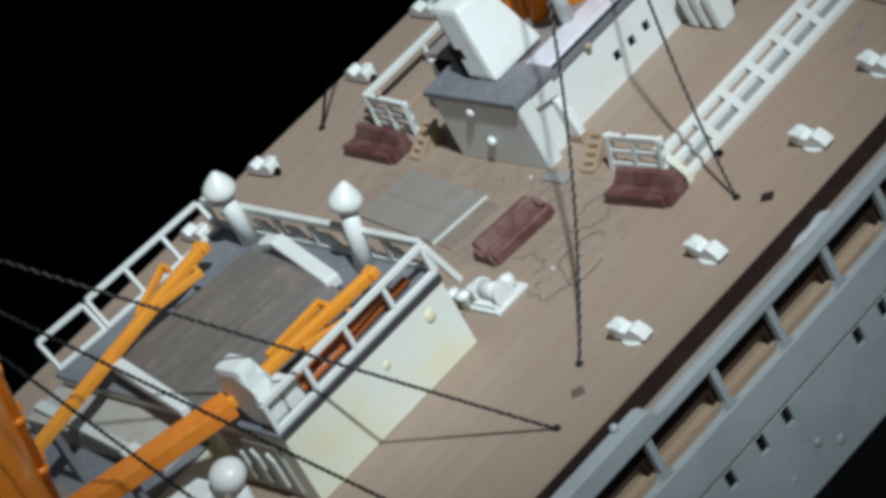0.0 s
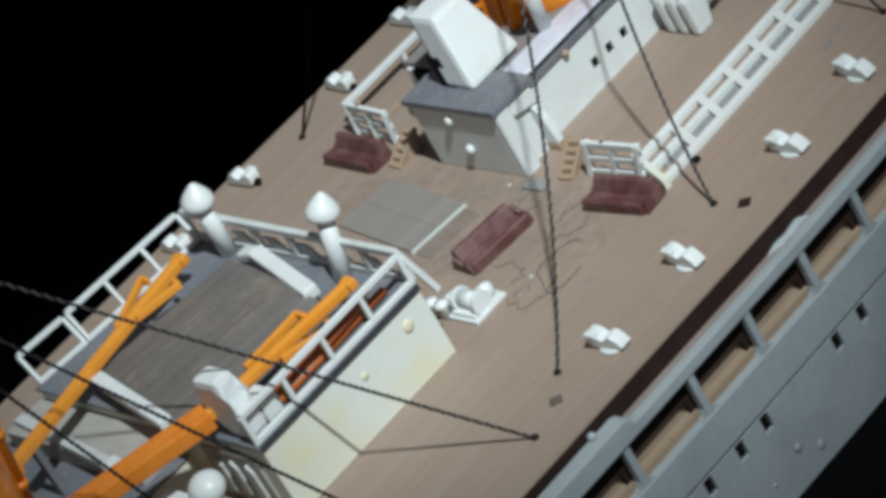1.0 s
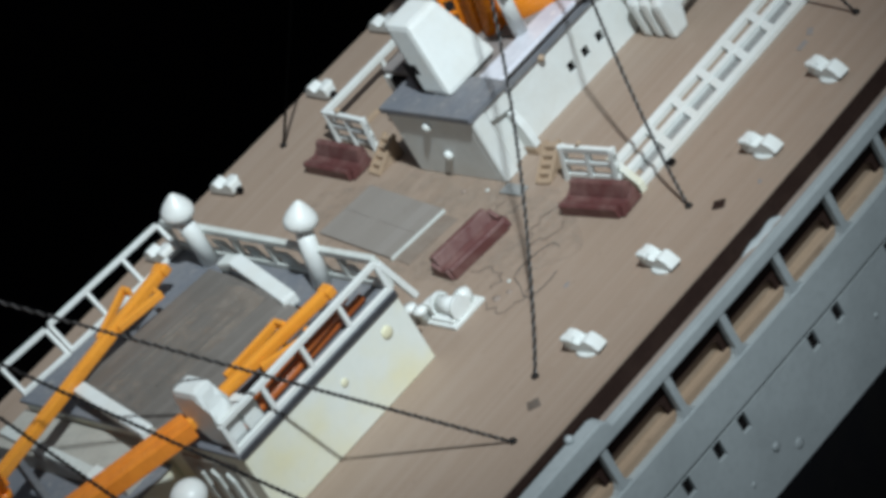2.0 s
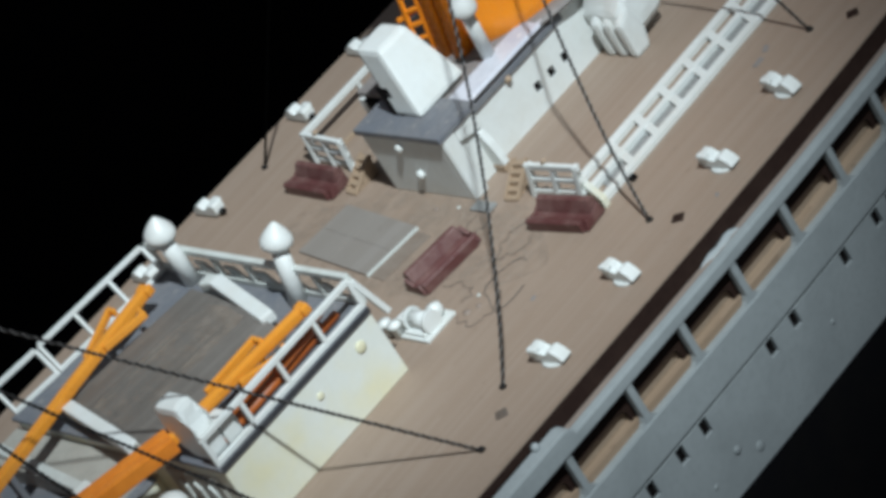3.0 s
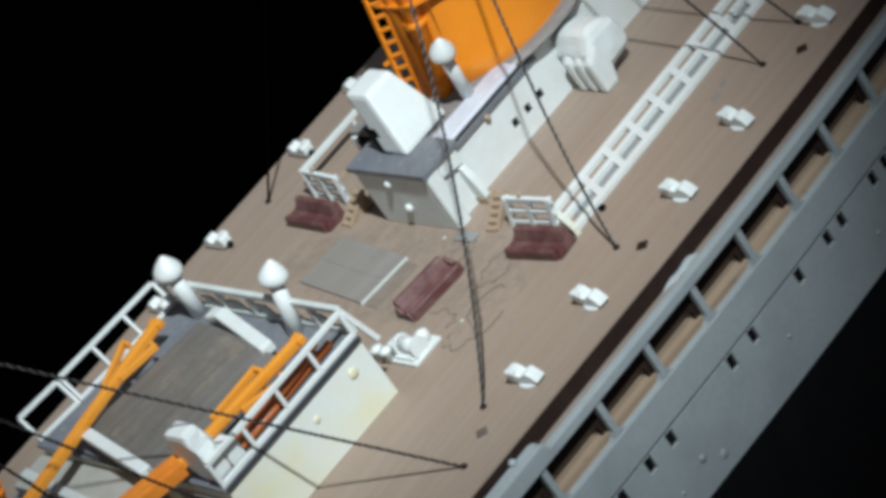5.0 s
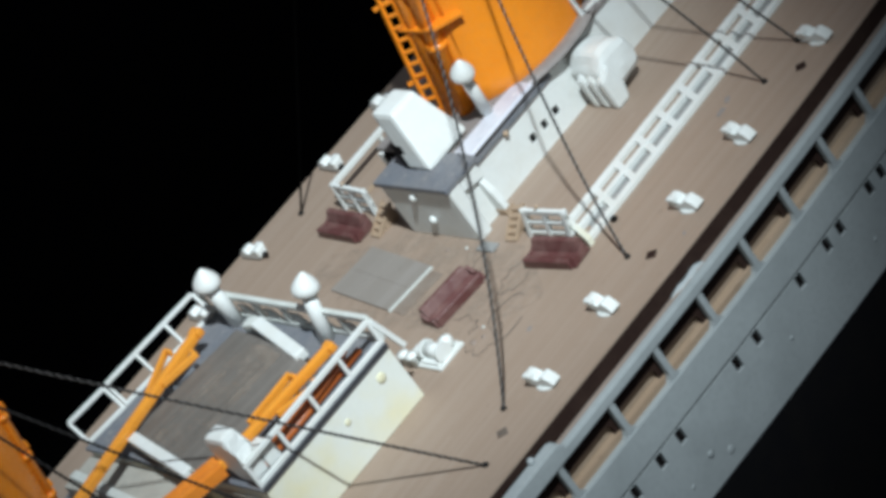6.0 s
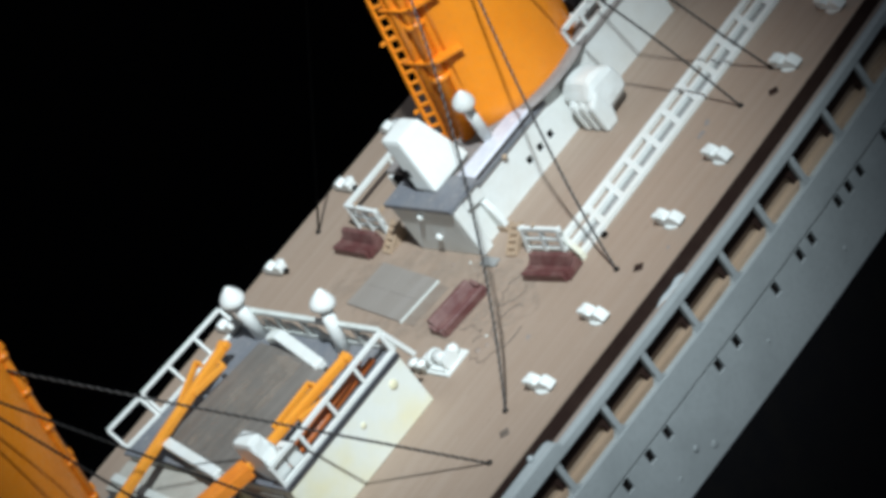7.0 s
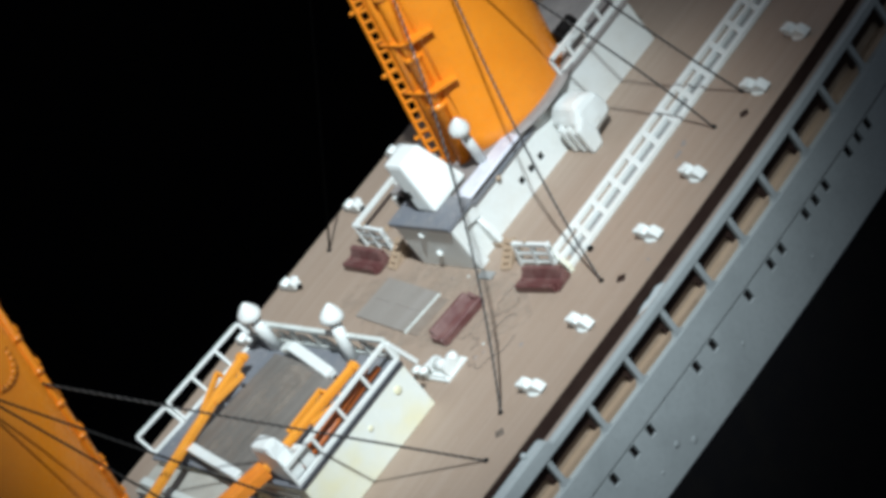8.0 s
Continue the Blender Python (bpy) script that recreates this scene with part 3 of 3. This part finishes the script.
for x, z, r in ((-1.25, 0.98, 0.11), (-2.33, 0.92, 0.075)):
    part("wall_disc", lathe(B(), [(r, 0), (r * 0.96, r * 0.18), (r * 0.6, r * 0.3), (0, r * 0.32)], (x, HY0 - 0.0, z), (0, -1, 0), 16), YELLOWED, house, "yellowed round boss")
ROOF = HZ + 0.07
raised = thing("raised_roof", (-2.88, 3.42, ROOF), "raised roof of worn dark brown boards with white ends", "roof", turn=-9)
part("boards", prism(B(), [(-1.48, 0), (1.55, 0), (1.55, 0.24), (0.7, 0.34), (-0.7, 0.34), (-1.48, 0.24)], "x", -1.52, 1.42), BROWNROOF, raised)
part("end_wall", box(B(), -1.58, -1.525, -1.32, 1.32, 0.0, 0.32), SHADEWHITE, raised, "white end wall, shade put in its colour")
part("end_beam", bar(B(), (1.47, -1.10, 0.28), (1.70, 1.00, 0.30), 0.28, 0.22, 0.05), WHITE, raised, "thick white beam")
part("beam_cap", roughen(bar(B(), (1.70, 1.00, 0.29), (1.62, 1.36, 0.24), 0.27, 0.20, 0.06), 0.02), RAILP, raised, "dull grey bent end of the beam")
part("end_beam", bar(B(), (-1.62, -1.18, 0.27), (-1.55, 1.20, 0.33), 0.24, 0.18, 0.04), WHITE, raised, "thick white beam")
dust = B()
dust.faces.new([dust.verts.new((x, y, 0.345)) for x, y in ((-1.4, -0.66), (0.2, -0.69), (1.3, -0.60), (1.34, 0.1), (1.2, 0.66), (-0.4, 0.69), (-1.35, 0.62))])
part("dust_film", dust, FILM, raised, "dull smeared dust and glue")
part("rib", box(B(), -0.9, 1.0, -0.40, -0.35, 0.32, 0.36), BROWNROOF, raised)
part("rib", box(B(), -1.1, 0.5, 0.55, 0.60, 0.32, 0.355), BROWNROOF, raised)


def guard(name, p0, p1, n, height, mat, label, r=0.045, base=True, lean=0.0):
    t = thing(name, (p0[0], p0[1], p0[2]), label, "rail", "deckhouse rails")
    d = Vector(p1) - Vector(p0)
    for i in range(n + 1):
        q = d * i / n
        part("post", bar(B(), q, q + Vector((0, lean, height)), 2 * r, 2 * r, 0.012), mat, t)
    part("top_rail", bar(B(), (0, lean, height), d + Vector((0, lean, height)), 2.3 * r, 2.3 * r, 0.014), mat, t)
    if base:
        part("base_rail", bar(B(), (0, 0, 0.05), d + Vector((0, 0, 0.05)), 2.2 * r, 2.2 * r, 0.014), mat, t)
    return t


guard("roof_rail", (-0.78, 0.66, ROOF), (-4.42, 0.66, ROOF), 4, 0.56, WHITE, "white rail along the starboard roof edge", r=0.041)
guard("roof_rail", (-0.80, 6.22, ROOF), (-3.30, 6.44, ROOF), 3, 0.56, WHITE, "white rail along the port roof edge", r=0.036, lean=0.22)
guard("roof_rail", (-3.40, 6.43, ROOF), (-4.36, 6.56, ROOF), 1, 0.54, WHITE, "short white rail piece at the port roof corner", r=0.036, lean=0.24)
front = guard("roof_rail", (-0.70, 0.72, ROOF), (-0.70, 6.38, ROOF), 6, 0.56, RAILP, "dull white rail across the end of the roof", r=0.05)
# Added pale plates stand in for lit deck showing through the rail gaps.
for k in range(6):
    y = 0.45 + k * 0.86
    part("gusset", prism(B(), [(y, 0.05), (y + 0.30, 0.05), (y + 0.55, 0.34), (y + 0.25, 0.34)], "x", -0.03, 0.03, 0.01), RAILP, front)
part("corner_bracket", bar(B(), (0.0, -0.02, 0.5), (0.27, -0.04, -0.42), 0.11, 0.11, 0.02), WHITE, front)


def make_vent(base, top, label, stem=0.145, cap=0.285):
    t = thing("mushroom_vent", base, label, "ventilator", "mushroom vents")
    d = Vector(top) - Vector(base)
    part("stem", rod(B(), (0, 0, 0), d, stem * 1.1, stem, 18), WHITE, t)
    part("cap", lathe(B(), [(stem * 0.92, -0.10), (cap * 0.72, -0.10), (cap * 0.93, -0.05), (cap, 0.02), (cap * 0.93, 0.10), (cap * 0.70, 0.20), (cap * 0.42, 0.29), (cap * 0.20, 0.355), (0, 0.385)], d, d.normalized() + Vector((0.22, -0.22, 0.3)), 24), WHITE, t)


make_vent((-0.92, 2.22, ROOF), (-0.645, 2.22, 2.50), "white mushroom vent leaning on the slate roof")
make_vent((-0.88, 5.26, ROOF), (-0.89, 5.27, 2.49), "white mushroom vent beside the port rail")

hood = thing("hood_vent", (-4.05, 1.35, ROOF), "large white hood vent with a slanted mouth", "ventilator")
part("hood", prism(B(), [(-0.58, 0.0), (-0.05, 0.02), (0.24, 0.30), (0.33, 0.62), (0.27, 1.0), (0.16, 1.12), (-0.45, 1.14), (-0.48, 0.75), (-0.60, 0.45)], "x", -0.35, 0.05, 0.12), WHITE, hood)
part("neck", box(B(), 0.06, 0.42, -0.56, -0.05, 0.0, 0.42, 0.06), WHITE, hood)


def make_boom(p0, pm, p1, arms, label, w0, w1, rear=BOOMORANGE):
    t = thing("derrick_boom", p0, label, "boom", "stowed orange booms")
    o = Vector(p0)
    m, d = Vector(pm) - o, Vector(p1) - o
    f = (d - m).normalized()
    side_step = (m.normalized().cross(Vector((0, 0, 1)))).normalized() * w0 * 0.25
    for s in (-1, 1):
        part("rear_spar", bar(B(), side_step * s, m + side_step * s, w0 * 0.49, 0.28 if w0 > 0.3 else 0.19, 0.035), rear, t)
    part("front_spar", bar(B(), m - f * 0.15, d, w1, 0.20, 0.05), BOOMORANGE, t)
    part("end_block", bar(B(), d - f * 0.06, d + f * 0.12 + Vector((0, 0, 0.02)), w1 + 0.1, 0.18, 0.04), BOOMORANGE, t)
    for q0, q1, back in arms:
        a, b = Vector(q0) - o, Vector(q1) - o
        part("fork_arm", bar(B(), a, b, 0.09, 0.14, 0.025), BOOMORANGE, t)
        part("fork_tip", bar(B(), b - (b - a).normalized() * 0.05, b + Vector(back), 0.09, 0.14, 0.025), BOOMORANGE, t)
    for q in (m * 0.5, m + (d - m) * 0.5):
        part("saddle", box(B(), q.x - 0.06, q.x + 0.06, q.y - 0.09, q.y + 0.09, -1.06 if q.x + o.x < HX0 else -0.46, q.z - 0.06, 0.02), SLATE, t, "slate grey saddle")
    return t


make_boom((-8.0, 2.80, 1.86), (-4.45, 1.50, 1.86), (-1.45, 1.22, 1.88), (((-3.45, 1.66, 1.88), (-2.22, 1.60, 1.94), (-0.06, -0.26, 0)), ((-3.1, 1.16, 1.84), (-2.15, 0.92, 1.74), (0.02, 0.2, 0))),
          "orange derrick boom stowed along the deckhouse roof", 0.48, 0.17, DEEPORANGE)
make_boom((-7.8, 4.27, 1.86), (-3.9, 5.04, 1.86), (-1.68, 5.40, 1.88), (((-3.3, 5.28, 1.88), (-2.20, 5.80, 1.92), (-0.05, -0.22, 0)), ((-3.0, 5.08, 1.88), (-2.12, 4.84, 1.90), (0.02, 0.22, 0))),
          "orange derrick boom beside the port roof rail", 0.20, 0.19)
under = thing("stowed_spars", (0, 0, ROOF), "dark orange spars stowed under the boom", "spars")
for y, z, x0, x1 in ((0.92, 0.10, -4.1, -1.1), (1.12, 0.22, -3.6, -1.25), (0.85, 0.28, -2.6, -1.5)):
    part("spar", rod(B(), (x0, y, z), (x1, y + 0.05, z), 0.09, 0.08, 12), RUST, under)

cowl = thing("cowl_vent", (-5.15, 1.45, 0), "white cowl vent beside the deckhouse end", "ventilator")
part("pipe", rod(B(), (0, 0, 0), (0, 0, 0.95), 0.16, 0.16, 18), WHITE, cowl)
part("bell", lathe(B(), [(0.17, -0.16), (0.27, -0.02), (0.31, 0.06), (0.29, 0.18), (0.21, 0.27), (0.10, 0.32), (0, 0.33)], (0, 0, 0.95), (-0.15, -0.15, 1), 20), WHITE, cowl)
side = thing("deck_bin", (-5.9, 2.05, 0), "white box locker against the house end", "locker")
part("bin", box(B(), -0.5, 0.5, -0.4, 0.4, 0, 0.9, 0.04, lean=(0.15, 0)), WHITE, side)


# ---- house at the foot of the funnel ----
house2 = thing("funnel_house", (0, 0, 0), "white funnel house with a slate roof and round ports", "deckhouse")
part("front_box", box(B(), 3.10, 3.98, 2.66, 4.75, 0, 1.30, 0.025), WHITE, house2)
part("upper_side", prism(B(), [(3.444, 1.02), (3.62, 0.98), (3.98, 0.90), (3.98, 1.30), (3.444, 1.30)], "y", 2.54, 2.657, 0.02), WHITE, house2)
part("corner_pillar", prism(B(), [(3.10, 2.657), (3.10, 2.54), (3.14, 2.50), (3.40, 2.50), (3.44, 2.54), (3.44, 2.657)], "z", 0, 1.30, 0.02), WHITE, house2)
part("curved_fin", prism(B(), [(2.657, 0.14), (2.36, 0.14), (2.38, 0.32), (2.44, 0.60), (2.54, 0.86), (2.657, 0.895)], "x", 3.82, 3.97, 0.03), WHITE, house2)
part("fin_step", box(B(), 3.80, 4.0, 2.36, 2.657, 0.0, 0.136, 0.01), BEIGE, house2, "bare tan step under the fin")
PORTS = [(5.49, 0.46), (5.88, 0.46), (6.27, 0.47)]
part("side_wall", pierced(B(), 3.984, 10.6, 0, 1.22, 2.78, 2.84, [(x - 0.08, x + 0.08, z - 0.10, z + 0.10) for x, z in PORTS]), WHITE, house2)
# Solid core; its near-black colour paints the shade seen through the ports.
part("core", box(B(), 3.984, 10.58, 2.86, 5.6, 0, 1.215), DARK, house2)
part("port_wall", box(B(), 3.984, 10.6, 5.604, 5.75, 0, 1.22), WHITE, house2)
part("end_wall", prism(B(), [(10.604, 2.75), (10.9, 3.6), (10.9, 5.0), (10.604, 5.75)], "z", 0, 1.22), WHITE, house2)
part("front_roof", box(B(), 3.04, 4.05, 2.47, 4.82, 1.304, 1.42, 0.015), SLATE, house2, "slate grey roof slab")
part("main_roof", box(B(), 4.054, 10.65, 2.74, 5.80, 1.224, 1.33, 0.015), GREYROOF, house2, "warm grey roof")
part("roof_board", roughen(prism(B(), [(2.62, 1.336), (3.20, 1.336), (3.16, 1.42), (2.66, 1.40)], "x", 4.06, 6.10, 0.02), 0.015, 2), LILAC, house2, "pale lilac-grey board on the roof edge")
part("roof_board", roughen(prism(B(), [(2.66, 1.336), (2.84, 1.336), (2.84, 1.39), (2.68, 1.385)], "x", 6.104, 7.7, 0.015), 0.012, 2), LILAC, house2, "pale lilac-grey board on the roof edge")
part("eaves_strip", box(B(), 3.99, 6.6, 2.71, 2.776, 1.08, 1.20, 0.01), SLATE, house2, "slate grey eaves strip")
part("brass_knob", roughen(lathe(B(), [(0.06, 0), (0.07, 0.05), (0.04, 0.09), (0, 0.10)], (5.0, 2.74, 1.06), (0, -1, 0.4), 12), 0.02), BEIGE, house2, "tan knob under the roof")
for y, z in ((3.80, 1.08), (3.66, 0.48)):
    part("door_lamp", roughen(lathe(B(), [(0.085, 0), (0.09, 0.05), (0.06, 0.09), (0, 0.10)], (3.10, y, z), (-1, 0, 0), 12), 0.02), WHITE, house2)

slab = thing("tall_hood", (3.85, 3.75, 1.42), "tall white slab-shaped ventilator hood on the slate roof", "ventilator")
part("hood_body", box(B(), -0.36, 0.88, -0.44, 0.28, 0, 1.27, 0.10, taper=(0.25, 0.02), lean=(0.0, 0.46)), WHITE, slab)
# Near-black plate paints the shade of the hood's mouth; no opening is cut.
part("dark_mouth", box(B(), -0.34, -0.305, 0.02, 0.36, 0.02, 0.55, lean=(0.08, 0.2)), DARK, slab)

fan = thing("fan_casing", (7.44, 2.18, 0), "white ribbed fan casing against the funnel house", "fan casing")
def soft_cast(bm, cuts, amount, scale):
    bmesh.ops.triangulate(bm, faces=bm.faces[:])
    bmesh.ops.subdivide_edges(bm, edges=bm.edges[:], cuts=cuts, use_grid_fill=True)
    for _ in range(3):
        bmesh.ops.smooth_vert(bm, verts=bm.verts[:], factor=0.5, use_axis_x=True, use_axis_y=True, use_axis_z=True)
    return roughen(bm, amount, scale)


part("casing", soft_cast(prism(B(), [(-0.42, 0.20), (0.42, 0.22), (0.58, 0.66), (0.40, 1.12), (-0.20, 1.22), (-0.50, 0.85)], "y", -0.45, 0.575), 4, 0.05, 2.4), WHITE, fan)
for k in range(3):
    part("fin", prism(B(), [(-0.58, 0.0), (-0.22, 0.0), (-0.12, 0.35), (-0.25, 0.95), (-0.60, 0.72)], "y", -0.50 + k * 0.30, -0.28 + k * 0.30, 0.08), WHITE, fan)

make_vent((5.22, 3.20, 1.33), (5.05, 2.80, 2.62), "white mushroom vent in front of the orange funnel", 0.12, 0.25)
guard("funnel_rail", (8.05, 2.86, 1.33), (11.0, 2.86, 1.33), 5, 0.50, WHITE, "white rail on the funnel house roof")
small = thing("roof_winch", (9.2, 3.5, 1.33), "small white and dark winch on the roof", "winch")
part("winch_base", box(B(), -0.5, 0.5, -0.25, 0.25, 0, 0.2, 0.03), WHITE, small)
part("winch_drum", rod(B(), (-0.3, 0, 0.35), (0.35, 0, 0.35), 0.2, seg=14), DARK, small, "dark drum")
part("winch_post", rod(B(), (-0.6, 0.1, 0), (-0.45, 0.25, 1.2), 0.06, seg=10), DARK, small)


# ---- funnels ----
HOOP = (1.65, 6.3)


def make_funnel(cx, cy, label, slant, near=False):
    t = thing("funnel", (cx, cy, 1.33), label, "funnel", "orange funnels")
    rake = Vector((slant, 0, 1))
    part("shell", lathe(B(), [(1.38, -0.5), (1.36, 0.05), (1.34, 3.0), (1.31, 9.0), (1.2, 9.0)], (0, 0, 0.06), rake, 64, 1.35), ORANGE, t)
    part("skirt", lathe(B(), [(2.15, 0), (2.15, 0.05), (1.85, 0.075)], (0, 0, 0), (0, 0, 1), 48, 0.80), GREYROOF, t, "grey skirt ring")
    shift = 0.0 if near else 0.2
    for x, y, h, r in ((-1.90, -0.46, 8.6, 0.19), (-1.97, -0.08, 8.2, 0.15), (-1.62, -0.72, 8.6, 0.10)):
        q = Vector((x, y + shift, 0))
        part("steam_pipe", rod(B(), q, q + rake * h, r, seg=14), ORANGE, t)
    for z in (2.0, 3.3, 4.95, 6.6):
        o = Vector((-1.80, shift, 0)) + rake * z
        part("bracket", prism(B(), [(o.x - 0.34, o.y - 0.50), (o.x - 0.26, o.y - 0.82), (o.x - 0.02, o.y - 1.02), (o.x + 0.24, o.y - 1.16 - shift * 0.5), (o.x + 0.40, o.y - 0.80), (o.x + 0.34, o.y + 0.4), (o.x - 0.34, o.y + 0.30)], "z", z - 0.035, z + 0.035, 0.015), ORANGE, t)
        part("pipe_clamp", rod(B(), Vector((-1.90, shift - 0.44, 0)) + rake * (z - 0.55), Vector((-1.90, shift - 0.44, 0)) + rake * (z - 0.40), 0.235, seg=14), ORANGE, t)
    lad = part("ladder", bar(B(), (-2.06, 0.10 + shift, 0.0), Vector((-2.06, 0.10 + shift, 0)) + rake * 8.4, 0.07, 0.07), ORANGE, t, "orange ladder up the funnel")
    part("stile", bar(B(), (-2.22, 0.34 + shift, 0.0), Vector((-2.22, 0.34 + shift, 0)) + rake * 8.4, 0.07, 0.07), ORANGE, lad)
    for i in range(30):
        a = rake * (0.2 + i * 0.27)
        part("rung", bar(B(), Vector((-2.06, 0.10 + shift, 0)) + a, Vector((-2.22, 0.34 + shift, 0)) + a, 0.06, 0.06), ORANGE, lad)
    for z in (0.9, 2.6, 4.3, 6.0, 7.7):
        q = Vector((-2.22, 0.34 + shift, 0)) + rake * z
        part("ladder_stay", bar(B(), q + Vector((-0.10, 0.16, 0)), q + Vector((0.34, -0.14, 0)), 0.07, 0.07), ORANGE, lad)
    if near:
        o = Vector((1.70, -0.56, 0))
        part("side_pipe", rod(B(), o, o + rake * 8.4, 0.09, seg=12), ORANGE, t)
        for i in range(9):
            c = o + rake * (0.7 + i * 0.9)
            part("pipe_lug", box(B(), c.x + 0.02, c.x + 0.17, c.y - 0.05, c.y + 0.05, c.z + 0.10, c.z + 0.26, 0.02), ORANGE, t)
            part("pipe_collar", rod(B(), c - rake * 0.06, c + rake * 0.06, 0.125, seg=12), ORANGE, t)
        hoop = B()
        ring = [Vector((HOOP[0] + 0.46 * math.cos(q), -1.28 + 0.04 * i, HOOP[1] + 0.46 * math.sin(q))) for i, q in enumerate(-2.4 + 0.3 * i for i in range(14))]
        for a, b in zip(ring, ring[1:]):
            rod(hoop, a, b, 0.09, seg=10)
        part("pipe_elbow", hoop, ORANGE, t, "bent orange pipe on the funnel side")
    return t


make_funnel(7.14, 4.16, "tall bright orange funnel with ladder and pipes", 0.21)
make_funnel(-8.50, 4.3, "orange funnel beyond the deckhouse in weaker light", 0.15, True)


# ---- port side fence and stay foot ----
pr = thing("port_rail", (3.72, 7.72, 0), "white rail standing along the port deck", "rail")
part("top_rail", bar(B(), (0, 0, 0.44), (4.5, -0.02, 0.44), 0.11, 0.11, 0.015), WHITE, pr)
part("base_strip", box(B(), 0.1, 4.5, -0.62, -0.5, 0, 0.05, 0.01), BEIGE, pr)
for x in (0, 1.5, 3.0, 4.5):
    part("post", bar(B(), (x, 0, 0), (x, 0, 0.44), 0.09, 0.09, 0.012), WHITE, pr)


# ---- funnel stays of twisted thread ----
def make_stay(foot, top, label, yarns=(THREAD, THREADPALE), r=0.020, pitch=0.19, through_point=None):
    t = thing("funnel_stay", foot, label, "stay", "funnel stays")
    d = Vector(top) - Vector(foot)
    n = int(d.length / 0.03)
    mid = Vector(through_point) - Vector(foot) if through_point else d * 0.5
    u, v, w = frame_at((0, 0, 0), d)
    for k, mat in enumerate(yarns):
        verts, faces = [], []
        rr = r * (1.0 if k == 0 else 0.70)
        off = 0.014 if k == 0 else 0.020
        ph = k * math.pi
        for i in range(n + 1):
            s = i / n
            a = ph + 2 * math.pi * s * d.length / pitch
            c = mid * 2 * s * (1 - s) + d * s * s + (u * math.cos(a) + v * math.sin(a)) * off + Vector((0, 0, -0.015 * math.sin(math.pi * s)))
            for q in range(5):
                b = 2 * math.pi * q / 5
                verts.append((c + (u * math.cos(b) + v * math.sin(b)) * rr) * U)
        for i in range(n):
            for q in range(5):
                faces.append((i * 5 + q, i * 5 + (q + 1) % 5, (i + 1) * 5 + (q + 1) % 5, (i + 1) * 5 + q))
        me = bpy.data.meshes.new("strand")
        me.from_pydata(verts, [], faces)
        me.shade_smooth()
        me.materials.append(mat)
        ob = new("strand", me)
        ob.parent = t
    part("eye", roughen(lathe(B(), [(0.07, -0.01), (0.06, 0.05), (0.03, 0.08), (0, 0.09)], seg=10), 0.02), THREAD, t, "black knotted foot")
    return t


# Both yarns of the port stay carry the missing light in their colour.
UNLIT_STAY = (UNLIT, UNLIT)
make_stay((-0.75, -1.76, 0), (5.95, 2.55, 7.04), "slack twisted black thread stay from the deck to the funnel", through_point=(2.30, -1.55, 4.05))
for foot, top, middle in (((3.16, -1.78, 0), (8.1, 3.05, 7.9), (4.55, 0.30, 2.5)), ((7.88, -1.66, 0), (7.0, 3.2, 7.96), (8.0, 0.50, 3.4)), ((9.03, -1.66, 0), (8.48, 2.84, 8.0), (8.28, 0.2, 4.09)),
                          ((-2.03, -2.45, 0), (-7.25, 5.13, 7.97), (-4.6, 1.6, 3.85)), ((-4.612, -4.808, 0), (-7.75, 2.6, 8.0), None), ((-6.664, -4.135, 0), (-7.75, 2.6, 8.0), None)):
    # Aft stays take the yarn with dimmer light put into its colour.
    make_stay(foot, top, "twisted black thread stay from the deck to the funnel", (THREAD, THREADDARK if foot[0] < -3 else THREADGREY if foot[0] < -1 or foot[0] > 5 else THREADPALE), through_point=middle)
make_stay((3.17, 8.72, 0), (6.9, 5.6, 8.0), "black thread stay on the port side of the deck", UNLIT_STAY)
